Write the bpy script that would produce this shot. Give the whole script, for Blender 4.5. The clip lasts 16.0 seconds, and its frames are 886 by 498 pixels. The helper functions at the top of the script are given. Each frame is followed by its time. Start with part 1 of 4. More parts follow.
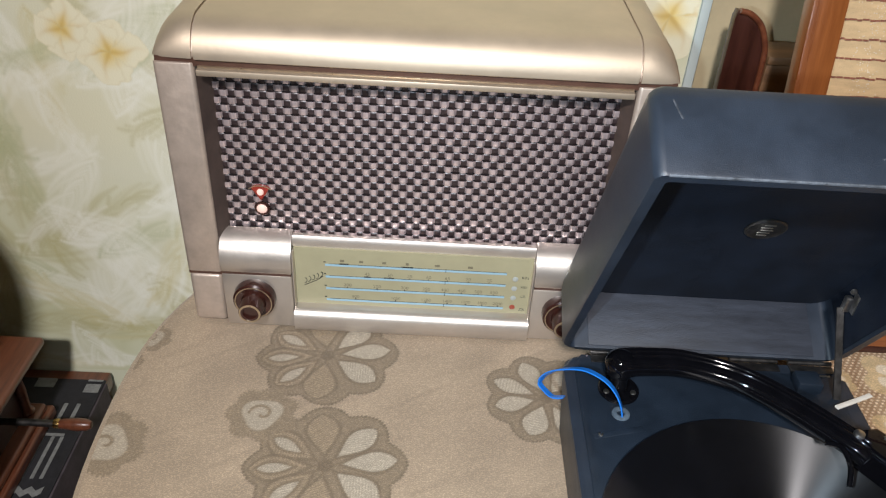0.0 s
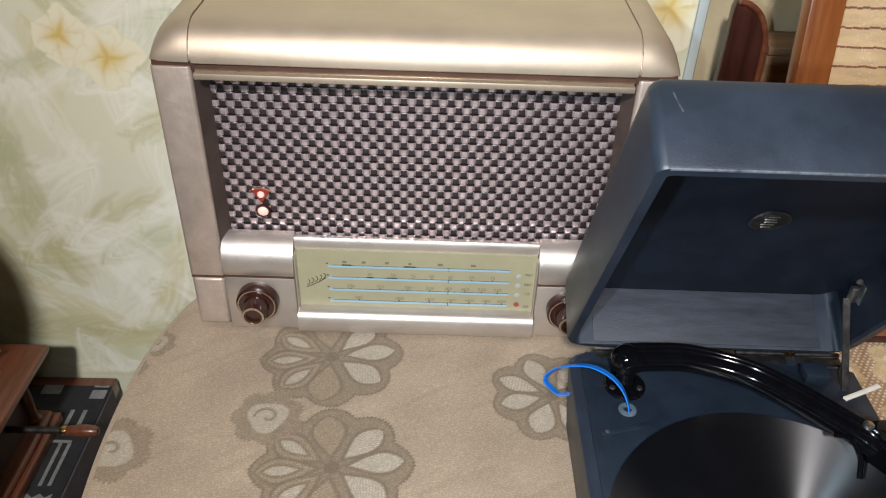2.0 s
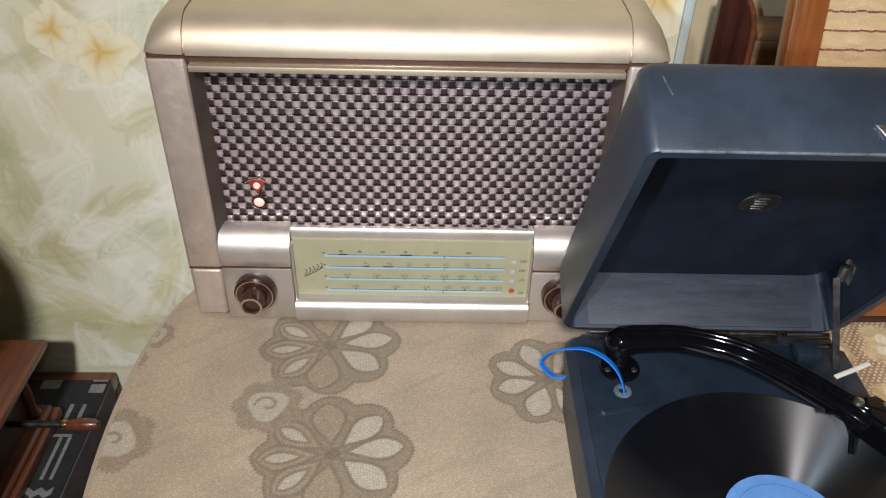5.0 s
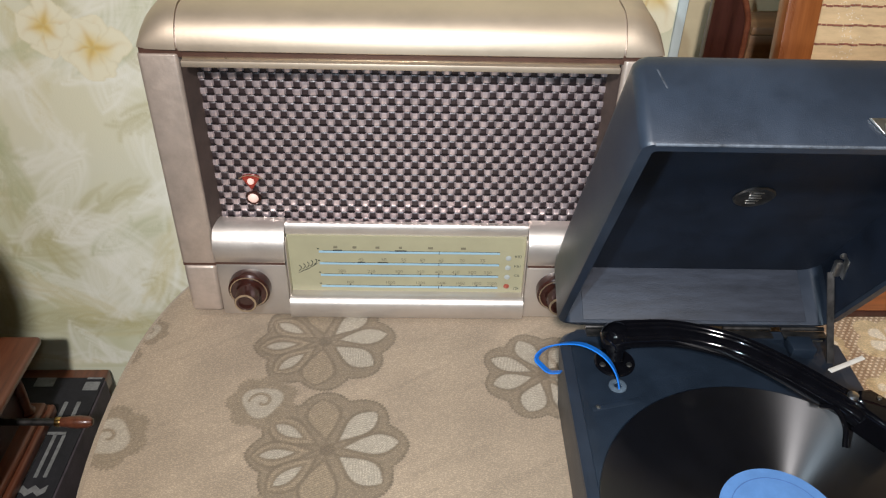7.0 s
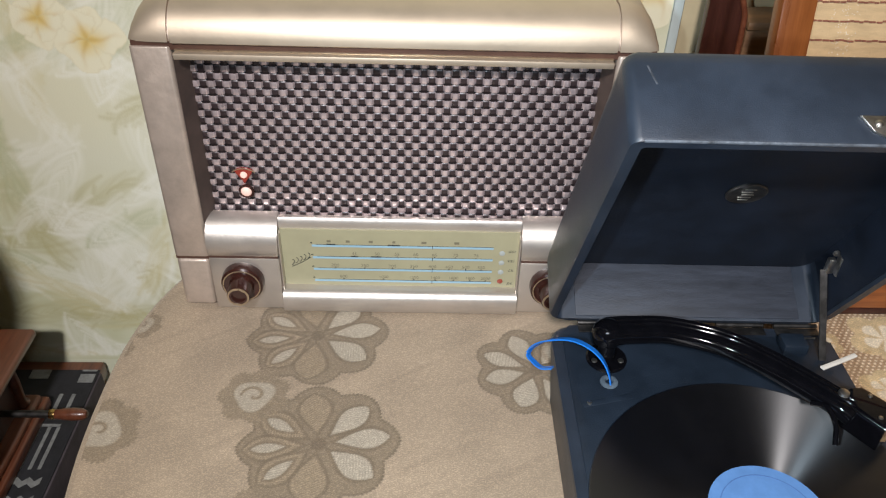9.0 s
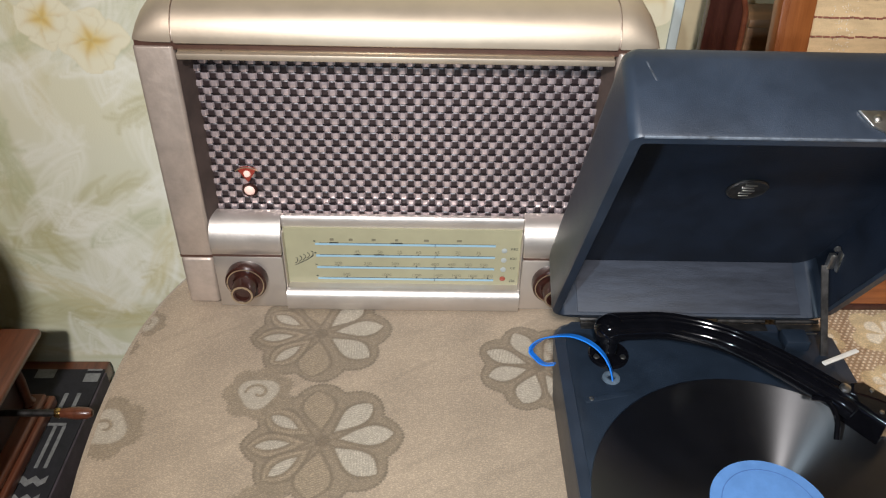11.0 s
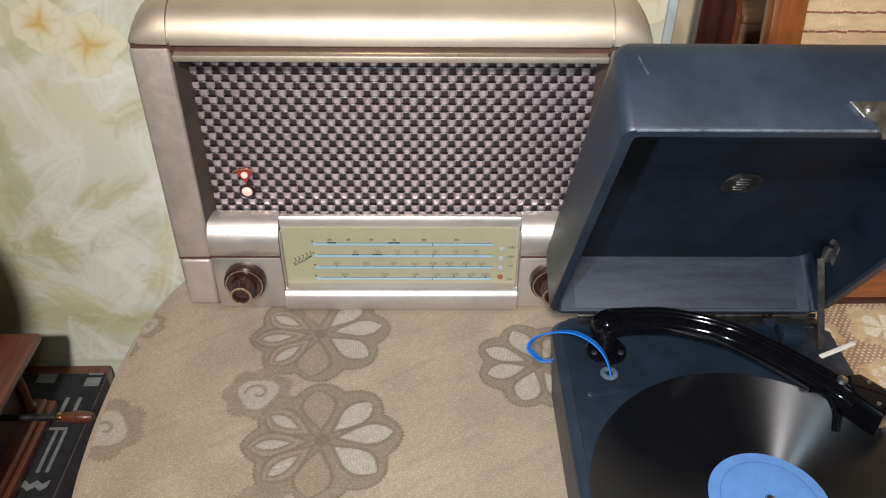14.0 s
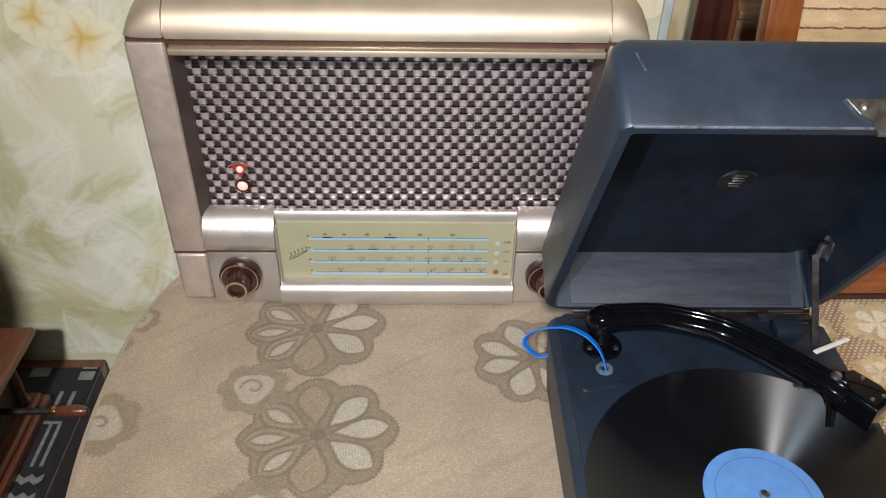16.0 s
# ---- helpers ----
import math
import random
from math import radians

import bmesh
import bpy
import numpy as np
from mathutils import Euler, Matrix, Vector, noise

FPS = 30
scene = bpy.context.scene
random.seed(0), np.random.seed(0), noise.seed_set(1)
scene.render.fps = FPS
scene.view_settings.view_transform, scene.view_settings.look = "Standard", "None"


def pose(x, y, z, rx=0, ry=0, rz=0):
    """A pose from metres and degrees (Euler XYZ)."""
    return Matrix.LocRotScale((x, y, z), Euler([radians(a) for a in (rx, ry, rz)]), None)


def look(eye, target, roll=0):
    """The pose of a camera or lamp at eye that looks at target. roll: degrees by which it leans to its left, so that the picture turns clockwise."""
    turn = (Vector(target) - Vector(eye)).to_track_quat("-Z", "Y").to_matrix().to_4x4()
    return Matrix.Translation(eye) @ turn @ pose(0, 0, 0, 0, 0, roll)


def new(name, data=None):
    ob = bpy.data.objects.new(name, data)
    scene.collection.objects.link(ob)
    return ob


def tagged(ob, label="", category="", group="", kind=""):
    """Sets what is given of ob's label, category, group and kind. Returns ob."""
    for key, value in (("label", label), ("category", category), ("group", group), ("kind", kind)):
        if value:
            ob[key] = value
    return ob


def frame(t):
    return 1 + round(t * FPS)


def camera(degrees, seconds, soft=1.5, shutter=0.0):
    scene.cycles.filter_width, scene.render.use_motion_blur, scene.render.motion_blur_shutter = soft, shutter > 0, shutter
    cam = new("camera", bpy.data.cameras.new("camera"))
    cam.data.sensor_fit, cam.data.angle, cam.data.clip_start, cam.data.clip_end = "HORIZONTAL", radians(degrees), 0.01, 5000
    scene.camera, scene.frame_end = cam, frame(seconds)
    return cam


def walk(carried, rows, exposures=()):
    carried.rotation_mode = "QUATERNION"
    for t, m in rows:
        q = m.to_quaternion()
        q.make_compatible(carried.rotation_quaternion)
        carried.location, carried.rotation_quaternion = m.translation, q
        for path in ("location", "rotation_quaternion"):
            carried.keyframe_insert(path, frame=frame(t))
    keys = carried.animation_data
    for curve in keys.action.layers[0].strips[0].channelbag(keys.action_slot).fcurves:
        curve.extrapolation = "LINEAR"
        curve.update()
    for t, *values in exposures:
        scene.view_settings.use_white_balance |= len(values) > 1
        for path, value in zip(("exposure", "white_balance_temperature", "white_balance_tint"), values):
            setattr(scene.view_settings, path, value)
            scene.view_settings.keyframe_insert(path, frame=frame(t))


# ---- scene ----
cam = camera(58.57, 16.0, soft=1.2)
PATH = [
    (0, (0.0152, -0.6488, 1.3251), (0.0574, 0.9774, 0.1616), 3.43),
    (0.5, (0.0141, -0.6450, 1.3253), (0.0492, 0.9796, 0.1593), 3.48),
    (1, (0.0157, -0.6473, 1.3251), (0.0450, 0.9808, 0.1638), 2.86),
    (1.5, (0.0165, -0.6466, 1.3245), (0.0471, 0.9768, 0.1569), 2.33),
    (2, (0.0171, -0.6458, 1.3237), (0.0485, 0.9777, 0.1561), 1.97),
    (2.5, (0.0153, -0.6478, 1.3231), (0.0540, 0.9765, 0.1568), 1.70),
    (3, (0.0167, -0.6508, 1.3234), (0.0567, 0.9745, 0.1586), 1.53),
    (3.5, (0.0156, -0.6538, 1.3252), (0.0580, 0.9702, 0.1586), 1.48),
    (4, (0.0148, -0.6545, 1.3254), (0.0572, 0.9618, 0.1482), 1.42),
    (6.5, (0.0174, -0.6553, 1.3234), (0.0737, 0.9532, 0.1363), 1.39),
    (7, (0.0160, -0.6549, 1.3229), (0.0754, 0.9521, 0.1338), 1.48),
    (7.5, (0.0187, -0.6536, 1.3246), (0.0814, 0.9553, 0.1383), 1.57),
    (8, (0.0212, -0.6561, 1.3239), (0.0800, 0.9464, 0.1286), 1.58),
    (8.5, (0.0228, -0.6553, 1.3239), (0.0782, 0.9432, 0.1231), 1.68),
    (9, (0.0232, -0.6530, 1.3230), (0.0818, 0.9444, 0.1208), 1.80),
    (11.5, (0.0251, -0.6590, 1.3236), (0.0743, 0.9380, 0.1206), 1.24),
    (12, (0.0265, -0.6610, 1.3210), (0.0803, 0.9332, 0.1144), 1.03),
    (12.5, (0.0268, -0.6640, 1.3223), (0.0765, 0.9310, 0.1166), 1.10),
    (13, (0.0255, -0.6655, 1.3227), (0.0779, 0.9330, 0.1218), 1.06),
    (13.5, (0.0245, -0.6638, 1.3224), (0.0731, 0.9330, 0.1192), 0.93),
    (14, (0.0272, -0.6621, 1.3217), (0.0754, 0.9396, 0.1249), 0.63),
    (14.5, (0.0298, -0.6619, 1.3218), (0.0698, 0.9355, 0.1191), 0.65),
    (15, (0.0277, -0.6629, 1.3199), (0.0796, 0.9269, 0.1075), 0.85),
    (15.5, (0.0267, -0.6602, 1.3208), (0.0784, 0.9304, 0.1095), 0.79),
    (16, (0.0255, -0.6612, 1.3227), (0.0885, 0.9305, 0.1133), 1.10),
]
walk(cam, [(t, look(eye, target, roll)) for t, eye, target, roll in PATH])

# ---- light: a warm ceiling lamp behind the camera, a cool torch beside the lens, a dim evening sky outside ----
world = bpy.data.worlds.new("world")
scene.world = world
world.use_nodes = True
world.node_tree.nodes["Background"].inputs[0].default_value = (0.35, 0.42, 0.55, 1)
world.node_tree.nodes["Background"].inputs[1].default_value = 0.05

# spot cone aimed right, an added falloff that dims the left side
lamp = new("ceiling_lamp_light", bpy.data.lights.new("ceiling_lamp_light", "SPOT"))
lamp.data.spot_size, lamp.data.spot_blend, lamp.data.shadow_soft_size = radians(96), 1.0, 0.08
lamp.data.energy, lamp.data.color = 215.0, (1.0, 0.955, 0.965)
lamp.matrix_world = look((-0.18, -1.7, 2.35), (0.46, -0.06, 0.88))

torch = new("torch_light", bpy.data.lights.new("torch_light", "SPOT"))
torch.data.spot_size, torch.data.spot_blend, torch.data.shadow_soft_size = radians(92), 1.0, 0.009
torch.data.energy, torch.data.color = 15.0, (0.70, 0.86, 1.0)
torch.matrix_world = look((-0.06, -0.66, 1.30), (0.17, -0.12, 0.82))
scene.view_settings.exposure = 0.0


# ---- small tools ----
def part(name, bm, material, parent=None, label="", smooth=True, m=None):
    """Link a bmesh as one mesh object, under a thing or a part where one is given."""
    me = bpy.data.meshes.new(name)
    bmesh.ops.recalc_face_normals(bm, faces=bm.faces[:])
    bm.to_mesh(me)
    bm.free()
    for f in me.polygons:
        f.use_smooth = smooth
    if smooth:
        me.set_sharp_from_angle(angle=radians(38))
    me.materials.append(material)
    ob = new(name, me)
    if parent:
        ob.parent = parent
    if m is not None:
        ob.matrix_basis = m
    if label:
        ob["label"] = label
    return ob


def thing(name, m, label, category, group="", kind=""):
    ob = new(name)
    ob.empty_display_size = 0.05
    ob.matrix_basis = m
    return tagged(ob, label, category, group, kind)


def box(x0, x1, y0, y1, z0, z1, bev=0.0015, seg=2):
    bm = bmesh.new()
    bmesh.ops.create_cube(bm, size=1, matrix=Matrix.Translation(((x0 + x1) / 2, (y0 + y1) / 2, (z0 + z1) / 2)) @ Matrix.Diagonal((x1 - x0, y1 - y0, z1 - z0, 1)))
    if bev:
        bmesh.ops.bevel(bm, geom=bm.edges[:], offset=bev, segments=seg, profile=0.5, affect="EDGES")
    return bm


def join(*bms):
    out = bmesh.new()
    for b in bms:
        me = bpy.data.meshes.new("tmp")
        b.to_mesh(me)
        b.free()
        out.from_mesh(me)
        bpy.data.meshes.remove(me)
    return out


def prism(outline, axis, a, b, bev=0.0, seg=2):
    """A closed outline drawn out along an axis; the outline's two numbers are the other axes in order."""
    bm = bmesh.new()
    put = {"x": lambda p, c: (c, p[0], p[1]), "y": lambda p, c: (p[0], c, p[1]), "z": lambda p, c: (p[0], p[1], c)}[axis]
    lo = [bm.verts.new(put(p, a)) for p in outline]
    hi = [bm.verts.new(put(p, b)) for p in outline]
    n = len(outline)
    caps = [bm.faces.new(lo), bm.faces.new(hi)]
    for i in range(n):
        bm.faces.new((lo[i], lo[(i + 1) % n], hi[(i + 1) % n], hi[i]))
    if bev:
        edges = [e for f in caps for e in f.edges]
        bmesh.ops.bevel(bm, geom=edges, offset=bev, segments=seg, profile=0.5, affect="EDGES")
    return bm


def rounded(x0, x1, y0, y1, r, n=6):
    """Outline of a rectangle with round corners."""
    out = []
    for cx, cy, a0 in ((x1 - r, y1 - r, 0), (x0 + r, y1 - r, 90), (x0 + r, y0 + r, 180), (x1 - r, y0 + r, 270)):
        for i in range(n + 1):
            a = radians(a0 + 90 * i / n)
            out.append((cx + r * math.cos(a), cy + r * math.sin(a)))
    return out


def lathe(profile, n=48, m=Matrix()):
    """A profile of (radius, height) turned about z."""
    bm = bmesh.new()
    rings = []
    for r, z in profile:
        if r < 1e-6:
            rings.append([bm.verts.new(m @ Vector((0, 0, z)))])
        else:
            rings.append([bm.verts.new(m @ Vector((r * math.cos(2 * math.pi * i / n), r * math.sin(2 * math.pi * i / n), z))) for i in range(n)])
    for a, b in zip(rings, rings[1:]):
        for i in range(n):
            j = (i + 1) % n
            q = (a[0], b[i], b[j]) if len(a) == 1 else (a[i], a[j], b[0]) if len(b) == 1 else (a[i], a[j], b[j], b[i])
            if len(a) > 1 or len(b) > 1:
                bm.faces.new(q)
    return bm


def smooth_path(points, n):
    """Catmull-Rom through a few points."""
    p = [Vector(q) for q in points]
    p = [2 * p[0] - p[1], *p, 2 * p[-1] - p[-2]]
    out = []
    for i in range(1, len(p) - 2):
        for k in range(n):
            t = k / n
            out.append(0.5 * (2 * p[i] + (p[i + 1] - p[i - 1]) * t + (2 * p[i - 1] - 5 * p[i] + 4 * p[i + 1] - p[i + 2]) * t * t + (3 * p[i] - p[i - 1] - 3 * p[i + 1] + p[i + 2]) * t ** 3))
    return out + [p[-2]]


def sweep(path, section, up=Vector((0, 0, 1)), taper=lambda s: 1.0):
    """A closed section (side, up) carried along a path."""
    bm = bmesh.new()
    rings, n = [], len(section)
    for i, p in enumerate(path):
        d = (path[min(i + 1, len(path) - 1)] - path[max(i - 1, 0)]).normalized()
        side = d.cross(up).normalized()
        top = side.cross(d)
        k = taper(i / (len(path) - 1))
        rings.append([bm.verts.new(p + side * (a * k) + top * (b * k)) for a, b in section])
    for a, b in zip(rings, rings[1:]):
        for i in range(n):
            bm.faces.new((a[i], a[(i + 1) % n], b[(i + 1) % n], b[i]))
    bm.faces.new(rings[0])
    bm.faces.new(rings[-1])
    return bm


def circle(r, n=12, squash=1.0):
    return [(r * math.cos(2 * math.pi * i / n), squash * r * math.sin(2 * math.pi * i / n)) for i in range(n)]


def flat(outline, z=0.0, thick=0.0004):
    """A thin flat piece lying in xy."""
    return prism(outline, "z", z, z + thick)


def printed_sheet(name, xs, ys, place, colour, material, parent, keep=None):
    """A fine grid sheet; place(x, y) gives its corners and colour the print at them."""
    gx, gy = np.meshgrid(xs, ys)
    pts = place(gx, gy).reshape(-1, 3)
    nx_, ny_ = len(xs), len(ys)
    i = (np.arange(ny_ - 1)[:, None] * nx_ + np.arange(nx_ - 1)[None, :])
    quads = np.stack((i, i + 1, i + 1 + nx_, i + nx_), -1).reshape(-1, 4)
    if keep is not None:
        quads = quads[keep.reshape(-1)[quads].any(1)]
    me = bpy.data.meshes.new(name)
    me.vertices.add(len(pts))
    me.vertices.foreach_set("co", pts.astype(np.float32).ravel())
    me.loops.add(quads.size)
    me.loops.foreach_set("vertex_index", quads.astype(np.int32).ravel())
    me.polygons.add(len(quads))
    me.polygons.foreach_set("loop_start", np.arange(0, quads.size, 4, dtype=np.int32))
    me.update(calc_edges=True)
    dye(me, colour(gx, gy).reshape(-1, 3))
    me.validate()
    me.materials.append(material)
    ob = new(name, me)
    ob.parent = parent
    return ob


def dye(me, rgb):
    at = me.color_attributes.new("print", "FLOAT_COLOR", "POINT")
    at.data.foreach_set("color", np.concatenate((rgb, np.ones((len(rgb), 1))), 1).astype(np.float32).ravel())


def ease(a, b, x):
    t = np.clip((x - a) / (b - a), 0, 1)
    return t * t * (3 - 2 * t)


def lay(base, mask, colour):
    return base + (np.asarray(colour) - base) * mask[..., None]


def clouds(x, y, scale, seed):
    """Soft value noise in numpy."""
    r = np.random.RandomState(seed).rand(64, 64)
    u, v = x * scale + 1000, y * scale + 1000
    i, j = np.floor(u).astype(int), np.floor(v).astype(int)
    f, g = u - i, v - j
    f, g = f * f * (3 - 2 * f), g * g * (3 - 2 * g)
    at = lambda a, b: r[a % 64, b % 64]
    return (at(i, j) * (1 - f) + at(i + 1, j) * f) * (1 - g) + (at(i, j + 1) * (1 - f) + at(i + 1, j + 1) * f) * g


# ---- materials ----
def mat(name, colour, rough=0.5, metal=0.0, vary=0.12, scale=30.0, grain=0.0, grain_scale=300.0, tint=None, spec=0.5, coat=0.0, rvary=0.1, stretch=(1, 1, 1)):
    """A surface with blotches, fine grain relief and uneven gloss."""
    m = bpy.data.materials.new(name)
    m.use_nodes = True
    nt = m.node_tree
    b = nt.nodes["Principled BSDF"]
    tc = nt.nodes.new("ShaderNodeTexCoord")
    mp = nt.nodes.new("ShaderNodeMapping")
    mp.inputs["Scale"].default_value = stretch
    nt.links.new(tc.outputs["Object"], mp.inputs[0])
    n1 = nt.nodes.new("ShaderNodeTexNoise")
    n1.inputs["Scale"].default_value, n1.inputs["Detail"].default_value, n1.inputs["Roughness"].default_value = scale, 6, 0.65
    nt.links.new(mp.outputs[0], n1.inputs[0])
    ramp = nt.nodes.new("ShaderNodeValToRGB")
    c = Vector(colour)
    t = Vector(tint) if tint else c * (1 - 2 * vary)
    ramp.color_ramp.elements[0].position, ramp.color_ramp.elements[1].position = 0.3, 0.7
    ramp.color_ramp.elements[0].color = (*t, 1)
    ramp.color_ramp.elements[1].color = (*(c * (1 + vary)), 1)
    nt.links.new(n1.outputs[0], ramp.inputs[0])
    nt.links.new(ramp.outputs[0], b.inputs["Base Color"])
    n2 = nt.nodes.new("ShaderNodeTexNoise")
    n2.inputs["Scale"].default_value, n2.inputs["Detail"].default_value = grain_scale, 4
    nt.links.new(mp.outputs[0], n2.inputs[0])
    mr = nt.nodes.new("ShaderNodeMapRange")
    mr.inputs[3].default_value, mr.inputs[4].default_value = max(0.02, rough - rvary), min(1, rough + rvary)
    nt.links.new(n1.outputs[0], mr.inputs[0])
    nt.links.new(mr.outputs[0], b.inputs["Roughness"])
    b.inputs["Metallic"].default_value = metal
    b.inputs["Specular IOR Level"].default_value = spec
    b.inputs["Coat Weight"].default_value = coat
    b.inputs["Coat Roughness"].default_value = 0.15
    if grain:
        bp = nt.nodes.new("ShaderNodeBump")
        bp.inputs["Strength"].default_value, bp.inputs["Distance"].default_value = grain, 0.0006
        nt.links.new(n2.outputs[0], bp.inputs["Height"])
        nt.links.new(bp.outputs[0], b.inputs["Normal"])
    return m


def node(m, kind, **inputs):
    n = m.node_tree.nodes.new(kind)
    for k, v in inputs.items():
        n.inputs[k].default_value = v
    return n


M = {}
M["gold"] = mat("gold_lacquer", (0.58, 0.475, 0.355), 0.50, 0.7, 0.06, 14, 0.10, 260)
M["gold_side"] = mat("hammered_lacquer", (0.52, 0.425, 0.35), 0.42, 0.5, 0.10, 40, 0.8, 110)
# same gold lacquer; cool light on the lower front is in its colour
M["gold_cool_lit"] = mat("cool_lit_gold_lacquer", (0.62, 0.56, 0.50), 0.42, 0.85, 0.05, 20, 0.2, 400)
M["groove"] = mat("brown_groove", (0.075, 0.034, 0.022), 0.5)
M["gilt"] = mat("gilt_line", (0.55, 0.43, 0.29), 0.3, 0.8, 0.1, 60)
M["ribbon"] = mat("pale_ribbon", (0.80, 0.66, 0.66), 0.30, 0.72, 0.14, 90, 0.3, 500, rvary=0.08)
M["ribbon_dark"] = mat("dark_ribbon", (0.036, 0.024, 0.025), 0.35, 0.1, 0.15, 80, 0.3, 500)
M["black"] = mat("dark_cloth", (0.015, 0.014, 0.016), 0.8)
M["dial"] = mat("dial_plate", (0.33, 0.305, 0.19), 0.45, 0.0, 0.05, 25, 0.1, 200)
M["blue_line"] = mat("blue_scale_line", (0.27, 0.43, 0.52), 0.4, 0, 0.03)
M["ink"] = mat("dial_ink", (0.03, 0.03, 0.025), 0.6, 0, 0.05)
M["dial_white"] = mat("dial_white", (0.36, 0.38, 0.36), 0.4, 0, 0.03)
M["dial_red"] = mat("dial_red", (0.30, 0.06, 0.035), 0.4, 0, 0.03)
M["bakelite"] = mat("brown_bakelite", (0.042, 0.014, 0.010), 0.16, 0, 0.2, 60, 0.05, 200, coat=0.4)
M["jewel"] = mat("red_jewel", (0.28, 0.025, 0.015), 0.2, 0, 0.15, 200, coat=0.5)
M["leather"] = mat("black_leatherette", (0.0185, 0.0265, 0.040), 0.43, 0, 0.17, 26, 0.22, 1500, rvary=0.1, spec=0.5)
M["lining"] = mat("dark_lining", (0.0058, 0.0108, 0.0215), 0.6, 0, 0.25, 25, 0.4, 700, spec=0.35)
M["paper"] = mat("grey_lining_paper", (0.028, 0.033, 0.045), 0.6, 0, 0.25, 40, 0.4, 500, stretch=(0.5, 1, 3))
M["board"] = mat("dark_motor_board", (0.012, 0.0195, 0.031), 0.42, 0, 0.16, 30, 0.5, 800)
M["gloss"] = mat("black_enamel", (0.003, 0.003, 0.004), 0.07, 0, 0.2, 60, 0.04, 200, spec=0.28, coat=0.0, rvary=0.03)
M["chrome"] = mat("worn_nickel", (0.66, 0.64, 0.59), 0.34, 1.0, 0.15, 120, 0.3, 300)
M["steel"] = mat("tarnished_steel", (0.11, 0.105, 0.10), 0.38, 0.9, 0.3, 90, 0.4, 300)
M["label"] = mat("blue_paper_label", (0.105, 0.235, 0.49), 0.55, 0, 0.08, 60, 0.2, 400)
M["tie"] = mat("blue_plastic", (0.012, 0.16, 0.58), 0.3, 0, 0.05, 30)
M["clear"] = mat("cloudy_plastic", (0.09, 0.12, 0.15), 0.25, 0, 0.2, 200)
M["white_flex"] = mat("white_flex", (0.72, 0.68, 0.60), 0.45, 0, 0.08, 60)
M["beige_wall"] = mat("beige_plaster", (0.50, 0.41, 0.25), 0.8, 0, 0.12, 5, 0.4, 150)
M["corner"] = mat("pale_blue_paper", (0.50, 0.57, 0.55), 0.7, 0, 0.06, 12)
M["far_wall"] = mat("olive_room_wall", (0.50, 0.48, 0.40), 0.85, 0, 0.1, 5, 0.3, 120)
M["plaster"] = mat("white_plaster", (0.58, 0.57, 0.54), 0.85, 0, 0.05, 4, 0.3, 120)
M["scarf"] = mat("black_woven_scarf", (0.018, 0.018, 0.022), 0.85, 0, 0.3, 60, 0.8, 700)
M["scarf_white"] = mat("white_woven_thread", (0.22, 0.225, 0.22), 0.85, 0, 0.2, 120, 0.8, 700)
M["stitch"] = mat("red_brown_thread", (0.24, 0.085, 0.05), 0.7, 0, 0.2, 200)
M["pale_glint"] = mat("painted_glint_thread", (0.75, 0.68, 0.55), 0.3, 0, 0.1, 200)
M["label_dark"] = mat("label_print", (0.075, 0.16, 0.36), 0.55, 0, 0.08, 60)
M["worn_edge"] = mat("worn_leatherette_edge", (0.10, 0.115, 0.135), 0.5, 0, 0.35, 90, 0.6, 600)
M["ink_soft"] = mat("faded_dial_ink", (0.16, 0.14, 0.09), 0.6, 0, 0.05)
M["reveal"] = mat("dark_brown_reveal", (0.075, 0.05, 0.04), 0.6, 0, 0.2, 60)
# black scarf where light catches its side, painted grey-purple
M["lit_scarf"] = mat("scarf_drop_lit", (0.075, 0.060, 0.070), 0.85, 0, 0.2, 40, 0.8, 600)
M["scuff"] = mat("scuffed_leatherette", (0.050, 0.058, 0.070), 0.55, 0, 0.4, 200)
M["brass"] = mat("brass", (0.62, 0.42, 0.16), 0.25, 1.0, 0.15, 120, 0.2, 300)


def wood(name, dark, light, rough, along=(1, 1, 12), scale=9.0, coat=0.3):
    m = mat(name, light, rough, 0, 0.1, scale, 0.25, 160, tint=dark, coat=coat, stretch=along)
    return m


M["orange_wood"] = wood("orange_varnished_wood", (0.15, 0.043, 0.011), (0.26, 0.085, 0.022), 0.3, (12, 6, 0.8))
M["rail_wood"] = wood("orange_varnished_wood_rail", (0.14, 0.038, 0.010), (0.26, 0.08, 0.020), 0.3, (0.8, 6, 14))
M["dark_wood"] = wood("dark_cherry_wood", (0.022, 0.006, 0.004), (0.048, 0.014, 0.009), 0.36, (10, 6, 1), coat=0.15)
M["red_wood"] = wood("red_brown_wood", (0.075, 0.020, 0.010), (0.16, 0.052, 0.024), 0.32, (12, 1, 12))
M["brown_wood"] = wood("dull_brown_wood", (0.11, 0.055, 0.024), (0.20, 0.105, 0.048), 0.5, (1, 8, 8))

# a lamp's bulb behind its lens
M["glow"] = bpy.data.materials.new("pilot_lamp_glow")
M["glow"].use_nodes = True
M["glow"].node_tree.nodes["Principled BSDF"].inputs["Base Color"].default_value = (0.75, 0.50, 0.42, 1)
M["glow"].node_tree.nodes["Principled BSDF"].inputs["Emission Color"].default_value = (1.0, 0.66, 0.55, 1)
M["glow"].node_tree.nodes["Principled BSDF"].inputs["Emission Strength"].default_value = 0.32


